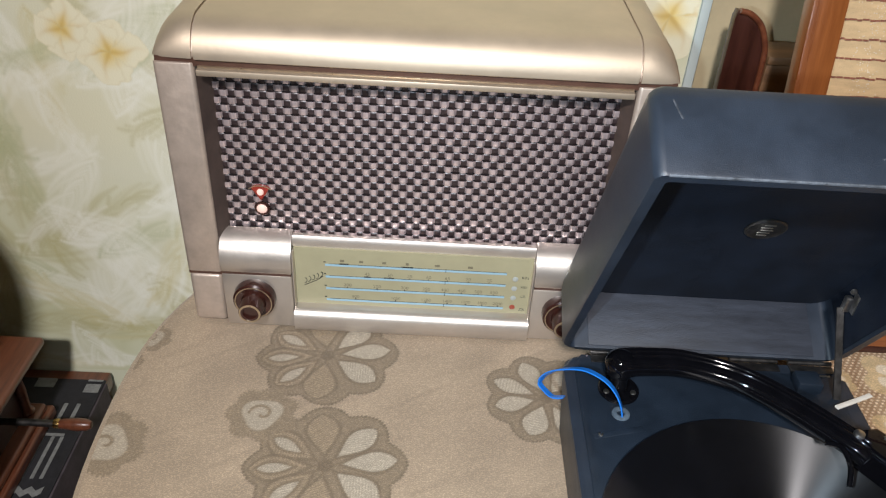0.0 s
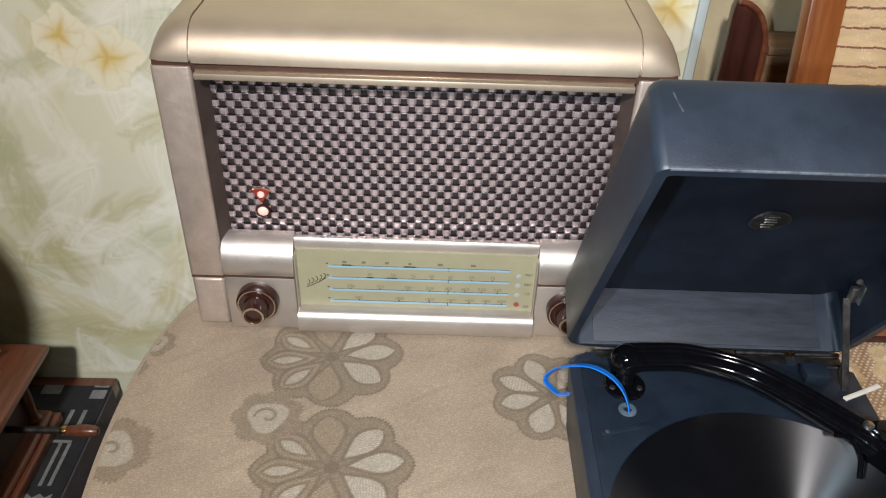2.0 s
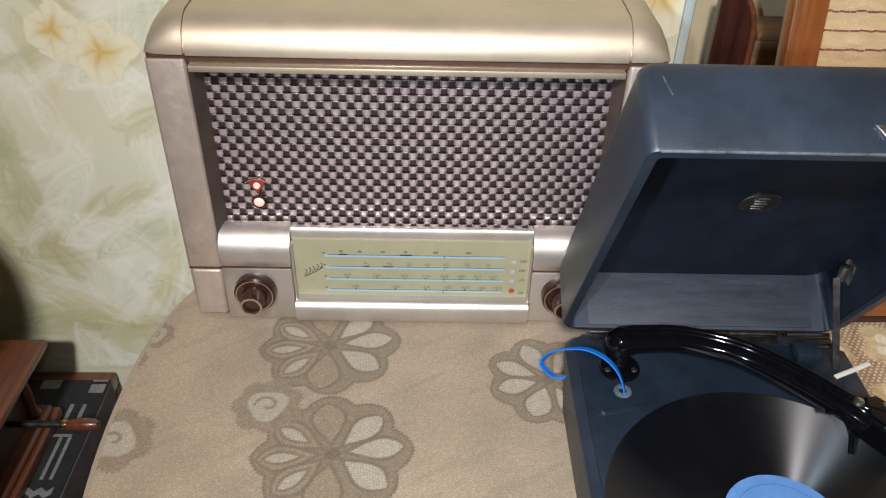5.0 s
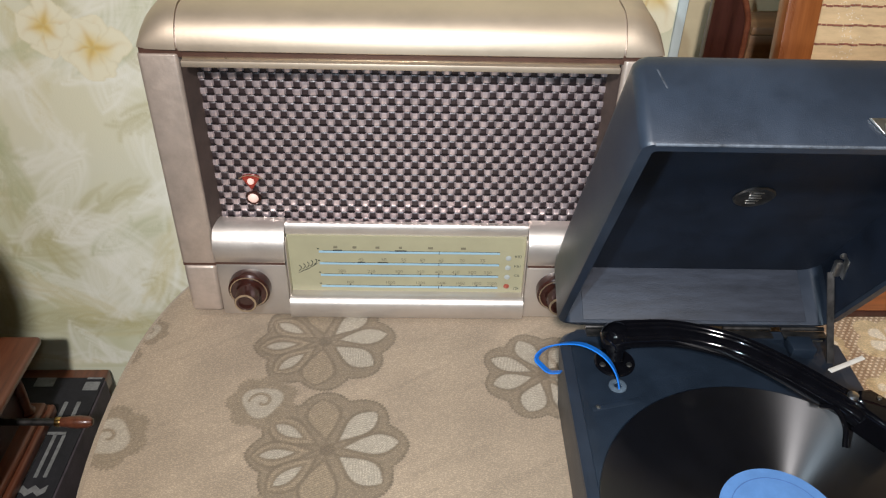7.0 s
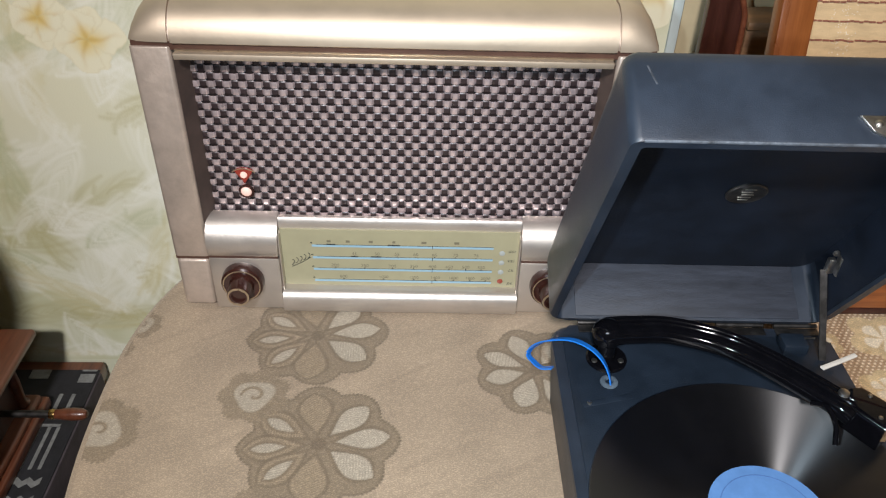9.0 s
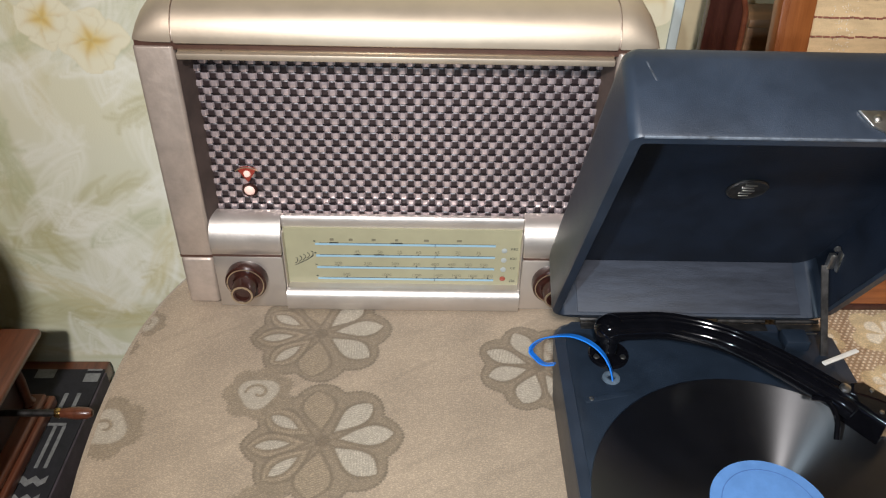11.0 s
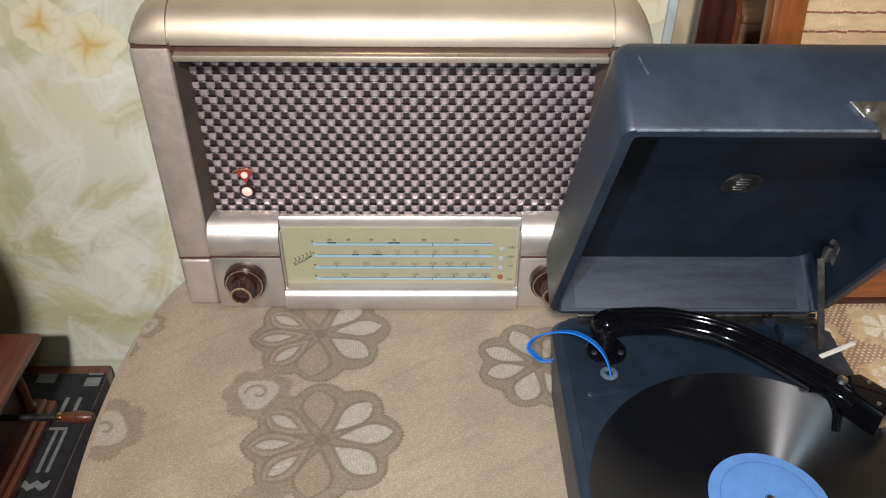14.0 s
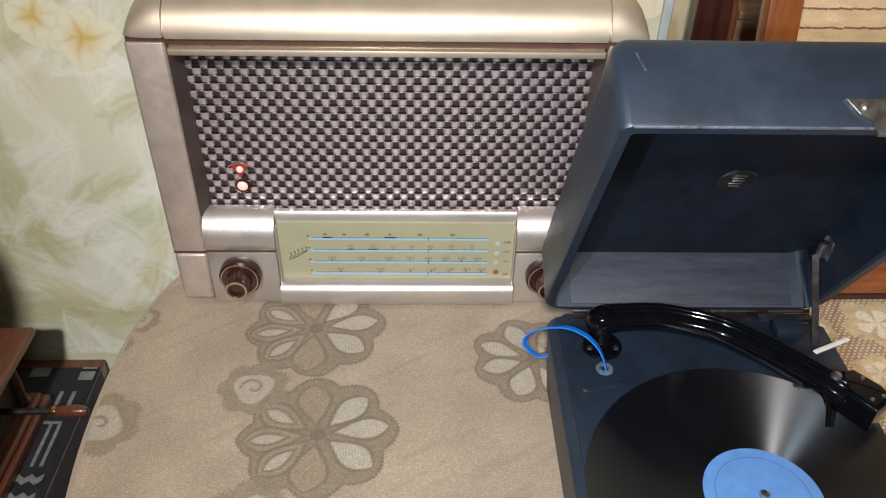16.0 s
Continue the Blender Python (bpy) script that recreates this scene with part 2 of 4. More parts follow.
def wallpaper():
    """Printed paper: its pattern is woven into the sheet as a colour attribute, with an embossed grain."""
    m = mat("palm_wallpaper", (0.60, 0.62, 0.45), 0.52, 0, 0.05, 3.0, 0.5, 420)
    at = node(m, "ShaderNodeAttribute")
    at.attribute_name = "print"
    m.node_tree.links.new(at.outputs["Color"], m.node_tree.nodes["Principled BSDF"].inputs["Base Color"])
    return m


def satin():
    """Tablecloth: beige satin weave with thread glints painted as brighter flecks, and soft brown clouds."""
    m = mat("beige_satin_cloth", (0.33, 0.245, 0.16), 0.5, 0, 0.08, 9, 0.9, 700, tint=(0.26, 0.185, 0.115))
    nt, b = m.node_tree, m.node_tree.nodes["Principled BSDF"]
    tc = node(m, "ShaderNodeTexCoord")
    mp = node(m, "ShaderNodeMapping")
    mp.inputs["Rotation"].default_value, mp.inputs["Scale"].default_value = (0, 0, radians(32)), (1, 2.4, 1)
    nt.links.new(tc.outputs["Object"], mp.inputs[0])
    fleck = node(m, "ShaderNodeTexNoise", Scale=560.0, Detail=3.0)
    nt.links.new(mp.outputs[0], fleck.inputs[0])
    mr = node(m, "ShaderNodeMapRange")
    mr.inputs[1].default_value, mr.inputs[2].default_value, mr.inputs[3].default_value, mr.inputs[4].default_value = 0.50, 0.66, 0.65, 0.22
    nt.links.new(fleck.outputs[0], mr.inputs[0])
    nt.links.new(mr.outputs[0], b.inputs["Roughness"])
    at = node(m, "ShaderNodeAttribute")
    at.attribute_name = "print"
    old = at.outputs["Color"]
    mix = node(m, "ShaderNodeMix")
    mix.data_type = "RGBA"
    lift = node(m, "ShaderNodeVectorMath")
    lift.operation = "SCALE"
    lift.inputs["Scale"].default_value = 1.75
    nt.links.new(old, lift.inputs[0])
    nt.links.new(lift.outputs[0], mix.inputs[7])
    f = node(m, "ShaderNodeMapRange")
    f.inputs[1].default_value, f.inputs[2].default_value, f.inputs[4].default_value = 0.5, 0.66, 0.8
    nt.links.new(fleck.outputs[0], f.inputs[0])
    nt.links.new(f.outputs[0], mix.inputs[0])
    nt.links.new(old, mix.inputs[6])
    nt.links.new(mix.outputs[2], b.inputs["Base Color"])
    b.inputs["Sheen Weight"].default_value = 0.3
    return m


def vinyl():
    """Grooved shellac: gloss drawn out across the grooves."""
    m = mat("black_shellac", (0.004, 0.004, 0.005), 0.3, 0, 0.2, 40, spec=0.6)
    nt, b = m.node_tree, m.node_tree.nodes["Principled BSDF"]
    tan = node(m, "ShaderNodeTangent")
    tan.direction_type, tan.axis = "RADIAL", "Z"
    nt.links.new(tan.outputs[0], b.inputs["Tangent"])
    b.inputs["Anisotropic"].default_value = 1.0
    b.inputs["Anisotropic Rotation"].default_value = 0.25
    tc = node(m, "ShaderNodeTexCoord")
    ln = node(m, "ShaderNodeVectorMath")
    ln.operation = "LENGTH"
    nt.links.new(tc.outputs["Object"], ln.inputs[0])
    nz = node(m, "ShaderNodeTexNoise", Scale=900.0, Detail=2.0)
    nz.noise_dimensions = "1D"
    nt.links.new(ln.outputs["Value"], nz.inputs["W"])
    mr = node(m, "ShaderNodeMapRange")
    mr.inputs[3].default_value, mr.inputs[4].default_value = 0.36, 0.45
    nt.links.new(nz.outputs[0], mr.inputs[0])
    nt.links.new(mr.outputs[0], b.inputs["Roughness"])
    b.inputs["Specular IOR Level"].default_value = 1.0
    b.inputs["IOR"].default_value = 1.7
    return m


def speaker_cloth():
    m = mat("straw_speaker_cloth", (0.58, 0.41, 0.22), 0.6, 0, 0.1, 40, 0.9, 600, stretch=(1, 1, 4))
    return m


M["wallpaper"], M["satin"], M["vinyl"], M["straw"] = wallpaper(), satin(), vinyl(), speaker_cloth()

# ---- the room ----
def structure(name, bm, material, label, category, smooth=False):
    return tagged(part(name, bm, material, smooth=smooth), label, category, kind="structure")


structure("floor", box(-2.3, 2.7, -3.3, 0.42, -0.1, 0.0, 0), M["brown_wood"], "dull brown wooden floor of the room", "floor")
structure("ceiling", box(-2.3, 2.7, -3.3, 0.42, 2.6, 2.7, 0), M["plaster"], "plain white plastered ceiling of the room", "ceiling")
wall_paper = structure("wall_north", box(-2.2, 0.323, 0.27, 0.42, 0.0, 2.6, 0), M["wallpaper"], "pale green wallpaper with palm fronds and yellow blossoms", "wall")
structure("trim", box(0.3233, 0.3360, 0.268, 0.42, 0.0, 2.6, 0.003), M["corner"], "pale blue edge strip of the papered wall", "wall trim", True)
structure("wall_beige", box(0.3362, 2.6, 0.2705, 0.42, 0.0, 2.6, 0), M["beige_wall"], "plain beige wall beside the papered one", "wall")
structure("wall_west", box(-2.3, -2.2, -3.2, 0.42, 0.0, 2.6, 0), M["far_wall"], "olive beige side wall of the room", "wall")
structure("wall_east", box(2.6, 2.7, -3.2, 0.42, 0.0, 2.6, 0), M["far_wall"], "olive beige side wall of the room", "wall")
structure("wall_south", box(-2.3, 2.7, -3.3, -3.2, 0.0, 2.6, 0), M["far_wall"], "olive beige wall opposite the table", "wall")


# the paper's print: washed clouds, feathery palm fronds, yellow lilies
FRONDS, LILIES = [], [(-0.433, 0.9675, 0.037, 20, 1), (-0.381, 0.9405, 0.041, 55, 2), (0.29, 1.02, 0.05, 10, 4)]
rnd = random.Random(23)
for gx in range(8):
    for gz in range(11):
        FRONDS.append((-0.70 + 0.072 * gx + rnd.uniform(-0.05, 0.05), 0.30 + 0.075 * gz + rnd.uniform(-0.05, 0.05), rnd.gauss(-1.2, 1.1), rnd.uniform(0.13, 0.22), rnd.choice((0, 0, 0, 1, 2, 3))))
for gz in range(4):
    FRONDS.append((0.28, 0.82 + 0.08 * gz, rnd.uniform(0, 2 * math.pi), 0.16, gz % 4))


def paper_print(x, z):
    c1, c2 = clouds(x, z, 7.0, 1), clouds(x, z, 19.0, 2)
    rgb = np.ones(x.shape + (3,)) * np.array((0.74, 0.735, 0.56))
    rgb = lay(rgb, ease(0.40, 0.80, c1) * 0.8, (0.62, 0.63, 0.40))
    rgb = lay(rgb, ease(0.55, 0.9, 1 - c1) * 0.6, (0.78, 0.75, 0.53))
    rgb = lay(rgb, ease(0.5, 0.9, c2) * 0.25, (0.83, 0.83, 0.66))
    x0, z0, step = x[0, 0], z[0, 0], x[0, 1] - x[0, 0]
    tints = ((0.92, 0.92, 0.80), (0.50, 0.46, 0.22), (0.50, 0.53, 0.31), (0.64, 0.57, 0.28))
    rnd = random.Random(5)
    for fx, fz, angle, length, tint in FRONDS:
        mask = np.zeros(x.shape)
        curl = rnd.uniform(-1.0, 1.0)
        count = int(length / 0.009)
        for side in (-1, 1):
            for k in range(count):
                s = (k + rnd.random() * 0.6) / count
                rx, rz = length * s, curl * length * 0.35 * s * s
                lean = math.radians(40 - 16 * s + rnd.uniform(-5, 5)) * side + curl * 0.7 * s
                ln = length * (0.55 - 0.30 * s) * rnd.uniform(0.75, 1.15)
                bend, power = side * rnd.uniform(0.2, 0.9), rnd.uniform(0.35, 0.85)
                n = max(6, int(ln / 0.0036))
                for i in range(n):
                    t = i / n
                    a = lean - bend * t
                    px, pz = rx + math.cos(a) * ln * t, rz + math.sin(a) * ln * t
                    wx = fx + px * math.cos(angle) - pz * math.sin(angle)
                    wz = fz + px * math.sin(angle) + pz * math.cos(angle)
                    ci, cj = int((wx - x0) / step), int((wz - z0) / step)
                    if 6 < ci < x.shape[1] - 7 and 6 < cj < x.shape[0] - 7:
                        win = (slice(cj - 6, cj + 7), slice(ci - 6, ci + 7))
                        d2 = (x[win] - wx) ** 2 + (z[win] - wz) ** 2
                        sig = 0.0019 + 0.0015 * math.sin(math.pi * t)
                        mask[win] = np.maximum(mask[win], np.exp(-d2 / (2 * sig * sig)) * power * (1 - 0.4 * t))
        rgb = lay(rgb, mask * 0.82, tints[tint])
    for lx, lz, size, spin, seed in LILIES:
        rnd = random.Random(seed)
        order = [spin + 60 * k + rnd.uniform(-14, 14) for k in (0, 2, 4, 1, 3, 5)]
        for k, deg in enumerate(order):
            a = math.radians(deg)
            L, W = size * rnd.uniform(0.75, 1.2), size * rnd.uniform(0.85, 1.15)
            u = (x - lx) * math.cos(a) + (z - lz) * math.sin(a)
            v = -(x - lx) * math.sin(a) + (z - lz) * math.cos(a) + 0.12 * u * np.sin(u * 70 + seed) + 0.05 * u * np.sin(u * 190 + k)
            s = np.clip(u / L, 0.001, 0.999)
            w = W / 2 * np.sin(np.pi * s ** 1.25) ** 0.6 * (1 + 0.10 * np.sin(s * 11 + seed) + 0.06 * np.sin(s * 27 + k))
            inside_ = ease(-0.0012, 0.0022, w - np.abs(v)) * (u > 0) * (u < L)
            rim = ease(0.0, 0.004, w - np.abs(v))
            body = lay(np.ones(x.shape + (3,)) * np.array((0.86, 0.82, 0.60)), 1 - ease(0.12, 0.72, s + 0.3 * np.abs(v) / (w + 1e-4)), (0.78, 0.60, 0.22))
            body = lay(body, np.exp(-(v / 0.0030) ** 2) * (1 - s) * 0.6, (0.62, 0.42, 0.12))
            body = lay(body, (1 - rim) * 0.35, (0.62, 0.54, 0.30))
            rgb = rgb + (body - rgb) * inside_[..., None]
    return rgb


for xs, zs in ((np.arange(-0.70, -0.20, 0.0016), np.arange(0.40, 1.08, 0.0016)), (np.arange(0.20, 0.3225, 0.0016), np.arange(0.86, 1.20, 0.0016))):
    printed_sheet("paper_sheet", xs, zs, lambda x, z: np.stack((x, np.full(x.shape, 0.2692), z), -1), paper_print, M["wallpaper"], wall_paper)
dye(wall_paper.data, np.ones((len(wall_paper.data.vertices), 3)) * np.array((0.70, 0.715, 0.53)))

# ---- oval table and its cloth ----
TX, TY, TA, TB, TBACK, TOP = 0.24, -0.130, 0.5215, 0.52, 0.380, 0.75


def oval(grow=0.0, n=96, power=2.25):
    out = []
    for i in range(n):
        a = 2 * math.pi * i / n
        c, s = math.cos(a), math.sin(a)
        p, b = (2.5, TBACK) if s > 0 else (power, TB)
        k = (abs(c) ** p + abs(s) ** p) ** (-1 / p)
        out.append((TX + (TA + grow) * k * c, TY + (b + grow * b / TB) * k * s))
    return out


table = thing("oval_table", Matrix(), "oval wooden table hidden under a beige cloth", "table")
part("tabletop", prism(oval(-0.006), "z", 0.720, 0.7465, 0.006, 3), M["red_wood"], table)
for sx in (-1, 1):
    for sy in (-1, 1):
        part("leg", prism(rounded(TX + sx * 0.28 - 0.025, TX + sx * 0.28 + 0.025, TY + sy * 0.25 - 0.025, TY + sy * 0.25 + 0.025, 0.006, 3), "z", 0, 0.722), M["red_wood"], table)

cloth = thing("tablecloth", Matrix(), "beige satin tablecloth with brown lace flowers on the table", "tablecloth")
bm = bmesh.new()
rings = []
for grow, z in ((-0.50, 0.75), (-0.25, 0.75), (-0.08, 0.75), (-0.02, 0.75), (-0.006, 0.7497), (0.0, 0.747), (0.002, 0.742), (0.0025, 0.70), (0.004, 0.62), (0.008, 0.55)):
    ring = []
    for i, (x, y) in enumerate(oval(grow, 144)):
        fold = max(0, 0.745 - z) * 0.10 * math.sin(i * 2 * math.pi / 144 * 17)
        d = Vector((x - TX, y - TY)).normalized()
        zz = z + (0.0003 * noise.noise(Vector((x * 18, y * 18, 0))) if z >= 0.75 else 0)
        ring.append(bm.verts.new((x + d.x * fold, y + d.y * fold, zz)))
    rings.append(ring)
bm.faces.new(rings[0])
for a, b in zip(rings, rings[1:]):
    for i in range(144):
        bm.faces.new((a[i], a[(i + 1) % 144], b[(i + 1) % 144], b[i]))
sheet = part("cloth_sheet", bm, M["satin"], cloth)
CLOTH = np.array((0.300, 0.226, 0.152))
dye(sheet.data, np.ones((len(sheet.data.vertices), 3)) * CLOTH)


def inside(x, y):
    p, b = np.where(y > TY, 2.5, 2.25), np.where(y > TY, TBACK, TB) - 0.006
    d = np.maximum(1.0, (np.abs((x - TX) / (TA - 0.006)) ** p + np.abs((y - TY) / b) ** p) ** (1 / p))
    return TX + (x - TX) / d, TY + (y - TY) / d


def local(x, y, cx, cy, spin, size=1.0):
    a = math.radians(spin)
    u, v = (x - cx) / size, (y - cy) / size
    return u * math.cos(a) + v * math.sin(a), -u * math.sin(a) + v * math.cos(a)


def drop_width(u, length, width):
    """Half width of a teardrop along its length."""
    s = np.clip(u / length, 0.0, 1.0)
    return np.where((u > 0) & (u < length), width / 2 * np.maximum(np.sin(np.pi * s ** 1.6), 0) ** 0.75, -0.01)


LACE, OUTLINE, THREAD = np.array((0.196, 0.146, 0.092)), np.array((0.138, 0.100, 0.062)), np.array((0.345, 0.290, 0.215))


def lace_flower(rgb, x, y, cx, cy, spin, full=False, size=1.0):
    u, v = local(x, y, cx, cy, spin, size)
    r, th = np.hypot(u, v), np.arctan2(v, u)
    edge = 0.0745 * (0.86 + 0.14 * np.abs(np.cos(np.degrees(th) * math.pi / 46 - 0.2))) * (1 - 0.05 * np.abs(np.sin(th))) + 0.0004 * np.sign(np.sin(th * 120))
    ground = ease(-0.0006, 0.0010, edge - r)
    weave = 0.86 + 0.20 * clouds(u, v, 420, 3) + 0.10 * np.sin(u * 2900) * np.sin(v * 2900)
    rgb = rgb + (LACE * weave[..., None] - rgb) * (ground * 0.92)[..., None]
    rgb = lay(rgb, ground * (1 - ease(0.0012, 0.0045, edge - r)) * (0.6 + 0.3 * np.sign(np.sin(th * 120))), OUTLINE * 0.8)
    for k, (a, ln, w) in enumerate(((44, 0.057, 0.030), (6, 0.061, 0.029), (-38, 0.058, 0.032), (98, 0.056, 0.036), (-98, 0.057, 0.038), (148, 0.060, 0.033), (184, 0.063, 0.032), (220, 0.060, 0.033))):
        pu, pv = local(u, v, 0.006 * math.cos(math.radians(a)), 0.006 * math.sin(math.radians(a)), a)
        hw = drop_width(pu, ln, w)
        inner = hw - np.abs(pv)
        rgb = lay(rgb, ease(-0.0008, 0.0008, inner) * 0.75, OUTLINE)
        cream = full or k < 3
        hatch = 0.90 + 0.16 * np.sin(pu * 2300 + pv * 1400) + 0.12 * clouds(u, v, 300, 9)
        body = (THREAD if cream else LACE * 1.22) * hatch[..., None]
        rgb = rgb + (body - rgb) * ease(0.0030, 0.0044, inner)[..., None]
        if not cream and k > 4:
            rgb = lay(rgb, ease(0.0070, 0.0086, inner) * 0.7, OUTLINE)
            rgb = rgb + (THREAD * hatch[..., None] * 0.95 - rgb) * ease(0.0104, 0.0116, inner)[..., None]
    return lay(rgb, ease(-0.001, 0.0012, 0.0075 - r), OUTLINE)


def lace_scroll(rgb, x, y, cx, cy, spin, size=1.0):
    u, v = local(x, y, cx, cy, spin, size)
    r, th = np.hypot(u, v), np.arctan2(v, u)
    edge = 0.035 * (0.84 + 0.16 * np.abs(np.sin(3.5 * th))) + 0.0009 * np.sign(np.sin(th * 48))
    weave = 0.88 + 0.24 * clouds(u, v, 420, 4)
    rgb = rgb + (LACE * weave[..., None] - rgb) * (ease(-0.0006, 0.001, edge - r) * 0.9)[..., None]
    rgb = lay(rgb, ease(-0.001, 0.0015, 0.021 * (0.9 + 0.1 * np.sin(3 * th)) - r) * 0.9, THREAD * 0.95)
    spiral = np.abs((r - 0.0021 * (th + np.pi)) - 0.0) 
    return lay(rgb, ease(0.0, 0.0012, 0.0024 - spiral) * (r < 0.0135), LACE)


def patch(rgb, x, y, cx, cy, reach, draw, *more):
    """Draw one motif on the part of the cloth that it covers."""
    i = np.nonzero(np.abs(y[:, 0] - cy) < reach)[0]
    j = np.nonzero(np.abs(x[0] - cx) < reach)[0]
    if len(i) and len(j):
        win = (slice(i[0], i[-1] + 1), slice(j[0], j[-1] + 1))
        rgb[win] = draw(rgb[win], x[win], y[win], cx, cy, *more)


def cloth_print(x, y):
    rgb = np.ones(x.shape + (3,)) * CLOTH * (0.90 + 0.22 * clouds(x, y, 26, 5))[..., None]
    diag = clouds(x * 0.85 + y * 0.53, (y * 0.85 - x * 0.53) * 6, 22, 6)
    rgb = lay(rgb, ease(0.55, 0.95, diag) * 0.35, CLOTH * 0.74)
    for fx, fy, sp in ((-0.0823, -0.0450, 4), (-0.0666, -0.1870, 2), (-0.0510, -0.3290, 0)):
        patch(rgb, x, y, fx, fy, 0.09, lace_flower, sp)
    patch(rgb, x, y, 0.1410, -0.0940, 0.09, lace_flower, 150, True, 0.86)
    for fx, fy, sp, sc in ((-0.1345, -0.1290, 0, 1.0), (-0.1170, -0.2700, 20, 1.0), (-0.2680, -0.1720, 60, 1.1), (-0.2690, -0.0300, 10, 0.62), (-0.2800, -0.0660, 30, 0.40), (-0.2550, -0.3000, 30, 1.0)):
        patch(rgb, x, y, fx, fy, 0.05, lace_scroll, sp, sc)
    # openwork net border beyond the gramophone
    border = ease(-0.001, 0.001, x - 0.395)
    row = np.floor(y / 0.0042)
    cell = np.hypot(np.mod(x + 0.0031 * np.mod(row, 2), 0.0062) - 0.0031, (np.mod(y, 0.0042) - 0.0021) * 1.2)
    net = lay(np.ones(x.shape + (3,)) * np.array((0.30, 0.185, 0.095)), ease(0.0002, 0.0012, 0.0021 - cell), (0.72, 0.58, 0.40))
    rgb = rgb + (net - rgb) * border[..., None]
    for fx, fy, sc, sp in ((0.452, -0.052, 0.020, 0), (0.52, -0.045, 0.040, 20), (0.575, -0.075, 0.034, 70), (0.490, -0.118, 0.028, 40), (0.535, -0.135, 0.026, 10), (0.50, -0.20, 0.032, 50), (0.57, -0.22, 0.04, 0)):
        u, v = local(x, y, fx, fy, sp)
        r, th = np.hypot(u, v), np.arctan2(v, u)
        edge = sc * (0.72 + 0.28 * np.abs(np.sin(2.5 * th)))
        gold = np.array((0.50, 0.365, 0.19)) * (0.85 + 0.3 * clouds(x, y, 160, 8))[..., None]
        rgb = rgb + (gold - rgb) * ease(-0.001, 0.001, edge - r)[..., None]
        rgb = lay(rgb, ease(0.0, 0.002, edge * 0.62 - r) * ease(0.25, 0.6, np.abs(np.sin(2.5 * th))), (0.66, 0.56, 0.40))
    return rgb


def on_table(x, y):
    px, py = inside(x, y)
    return np.stack((px, py, np.full(x.shape, 0.7506)), -1)


xs_, ys_ = np.arange(-0.290, 0.66, 0.00125), np.arange(-0.40, 0.06, 0.00125)
gx_, gy_ = np.meshgrid(xs_, ys_)
kept = np.hypot(*(np.array(inside(gx_, gy_)) - np.array((gx_, gy_)))) < 1e-9
printed_sheet("lace_sheet", xs_, ys_, on_table, cloth_print, M["satin"], cloth, kept)

# ---- the gold lacquered table radio ----
radio = thing("table_radio", Matrix.Translation((-0.15, 0, 0)) @ pose(0, 0, 0, 0, 0, -0.8) @ Matrix.Translation((0.15, 0, 0)), "gold lacquered valve radio with woven grille on the tablecloth", "radio")
HW, SEAM = 0.2305, 0.1947
part("back_case", box(-0.222, 0.222, 0.036, 0.232, 0.758, 1.042, 0.004), M["gold_side"], radio)
for s in (-1, 1):
    xs = sorted((s * SEAM, s * HW))
    part("side_frame", prism(rounded(xs[0], xs[1], 0.0, 0.235, 0.004, 4), "z", 0.8179, 1.0464, 0.0015, 2), M["gold_side"], radio)
    bm = prism(rounded(xs[0] + (0.0008 if s < 0 else 0.0012), xs[1] - (0.0012 if s < 0 else 0.0008), -0.001, 0.236, 0.005, 4), "z", 0.7535, 0.8149, 0.004, 3)
    part("side_foot", bm, M["gold_side"], radio)
    part("side_groove", box(xs[0] + 0.0008, xs[1] - 0.0008, 0.0015, 0.23, 0.8144, 0.8184, 0), M["groove"], radio, smooth=False)

# top: a thick rounded lid in three pieces with grooves between
def top_outline(extra=0.0):
    pts = [(0.237, 1.0506), (0.0 - extra, 1.0506)]
    r = 0.033
    pts = [(0.0 - extra + r - r * math.cos(radians(a)), 1.0506 + r * math.sin(radians(a)) * 0.98) for a in range(0, 91, 6)]
    back = [(0.237 - 0.02 + 0.02 * math.sin(radians(a)), 1.0506 + 0.0123 + 0.02 * math.cos(radians(a))) for a in range(0, 91, 15)]
    return pts + back + [(0.237, 1.0506)]


part("top_panel", prism(top_outline(0.0015), "x", -SEAM + 0.0011, SEAM - 0.0011, 0.0012, 2), M["gold"], radio)
for s in (-1, 1):
    bm = bmesh.new()
    sections = []
    ro = 0.030
    for k in range(9):
        a = radians(90 * k / 8)
        sections.append((HW + 0.0005 - ro + ro * math.sin(a), 1.0506 + (1 - math.cos(a)) * 0.0, math.cos(a)))
    outline = top_outline(0.0)
    rings = []
    for x, _, c in [(SEAM + 0.0009, 0, 1.0)] + sections:
        ring = []
        for y, z in outline:
            drop = (z - 1.0506) / 0.0325
            zz = 1.0506 + (z - 1.0506) * (1 - ro / 0.0325 * (1 - c)) if c < 1 else z
            ring.append(bm.verts.new((s * x, y + (1 - c) * 0.006 * (1 if y < 0.1 else -1), zz)))
        rings.append(ring)
    n = len(outline)
    for a, b in zip(rings, rings[1:]):
        for i in range(n):
            bm.faces.new((a[i], a[(i + 1) % n], b[(i + 1) % n], b[i]))
    bm.faces.new(rings[0])
    bm.faces.new(rings[-1])
    part("top_end", bm, M["gold"], radio)
part("top_core", prism([(y + 0.0022 if y < 0.1 else y - 0.0022, z - 0.0022 if z > 1.06 else z) for y, z in top_outline(0.0)], "x", -0.2, 0.2), M["gold_side"], radio)
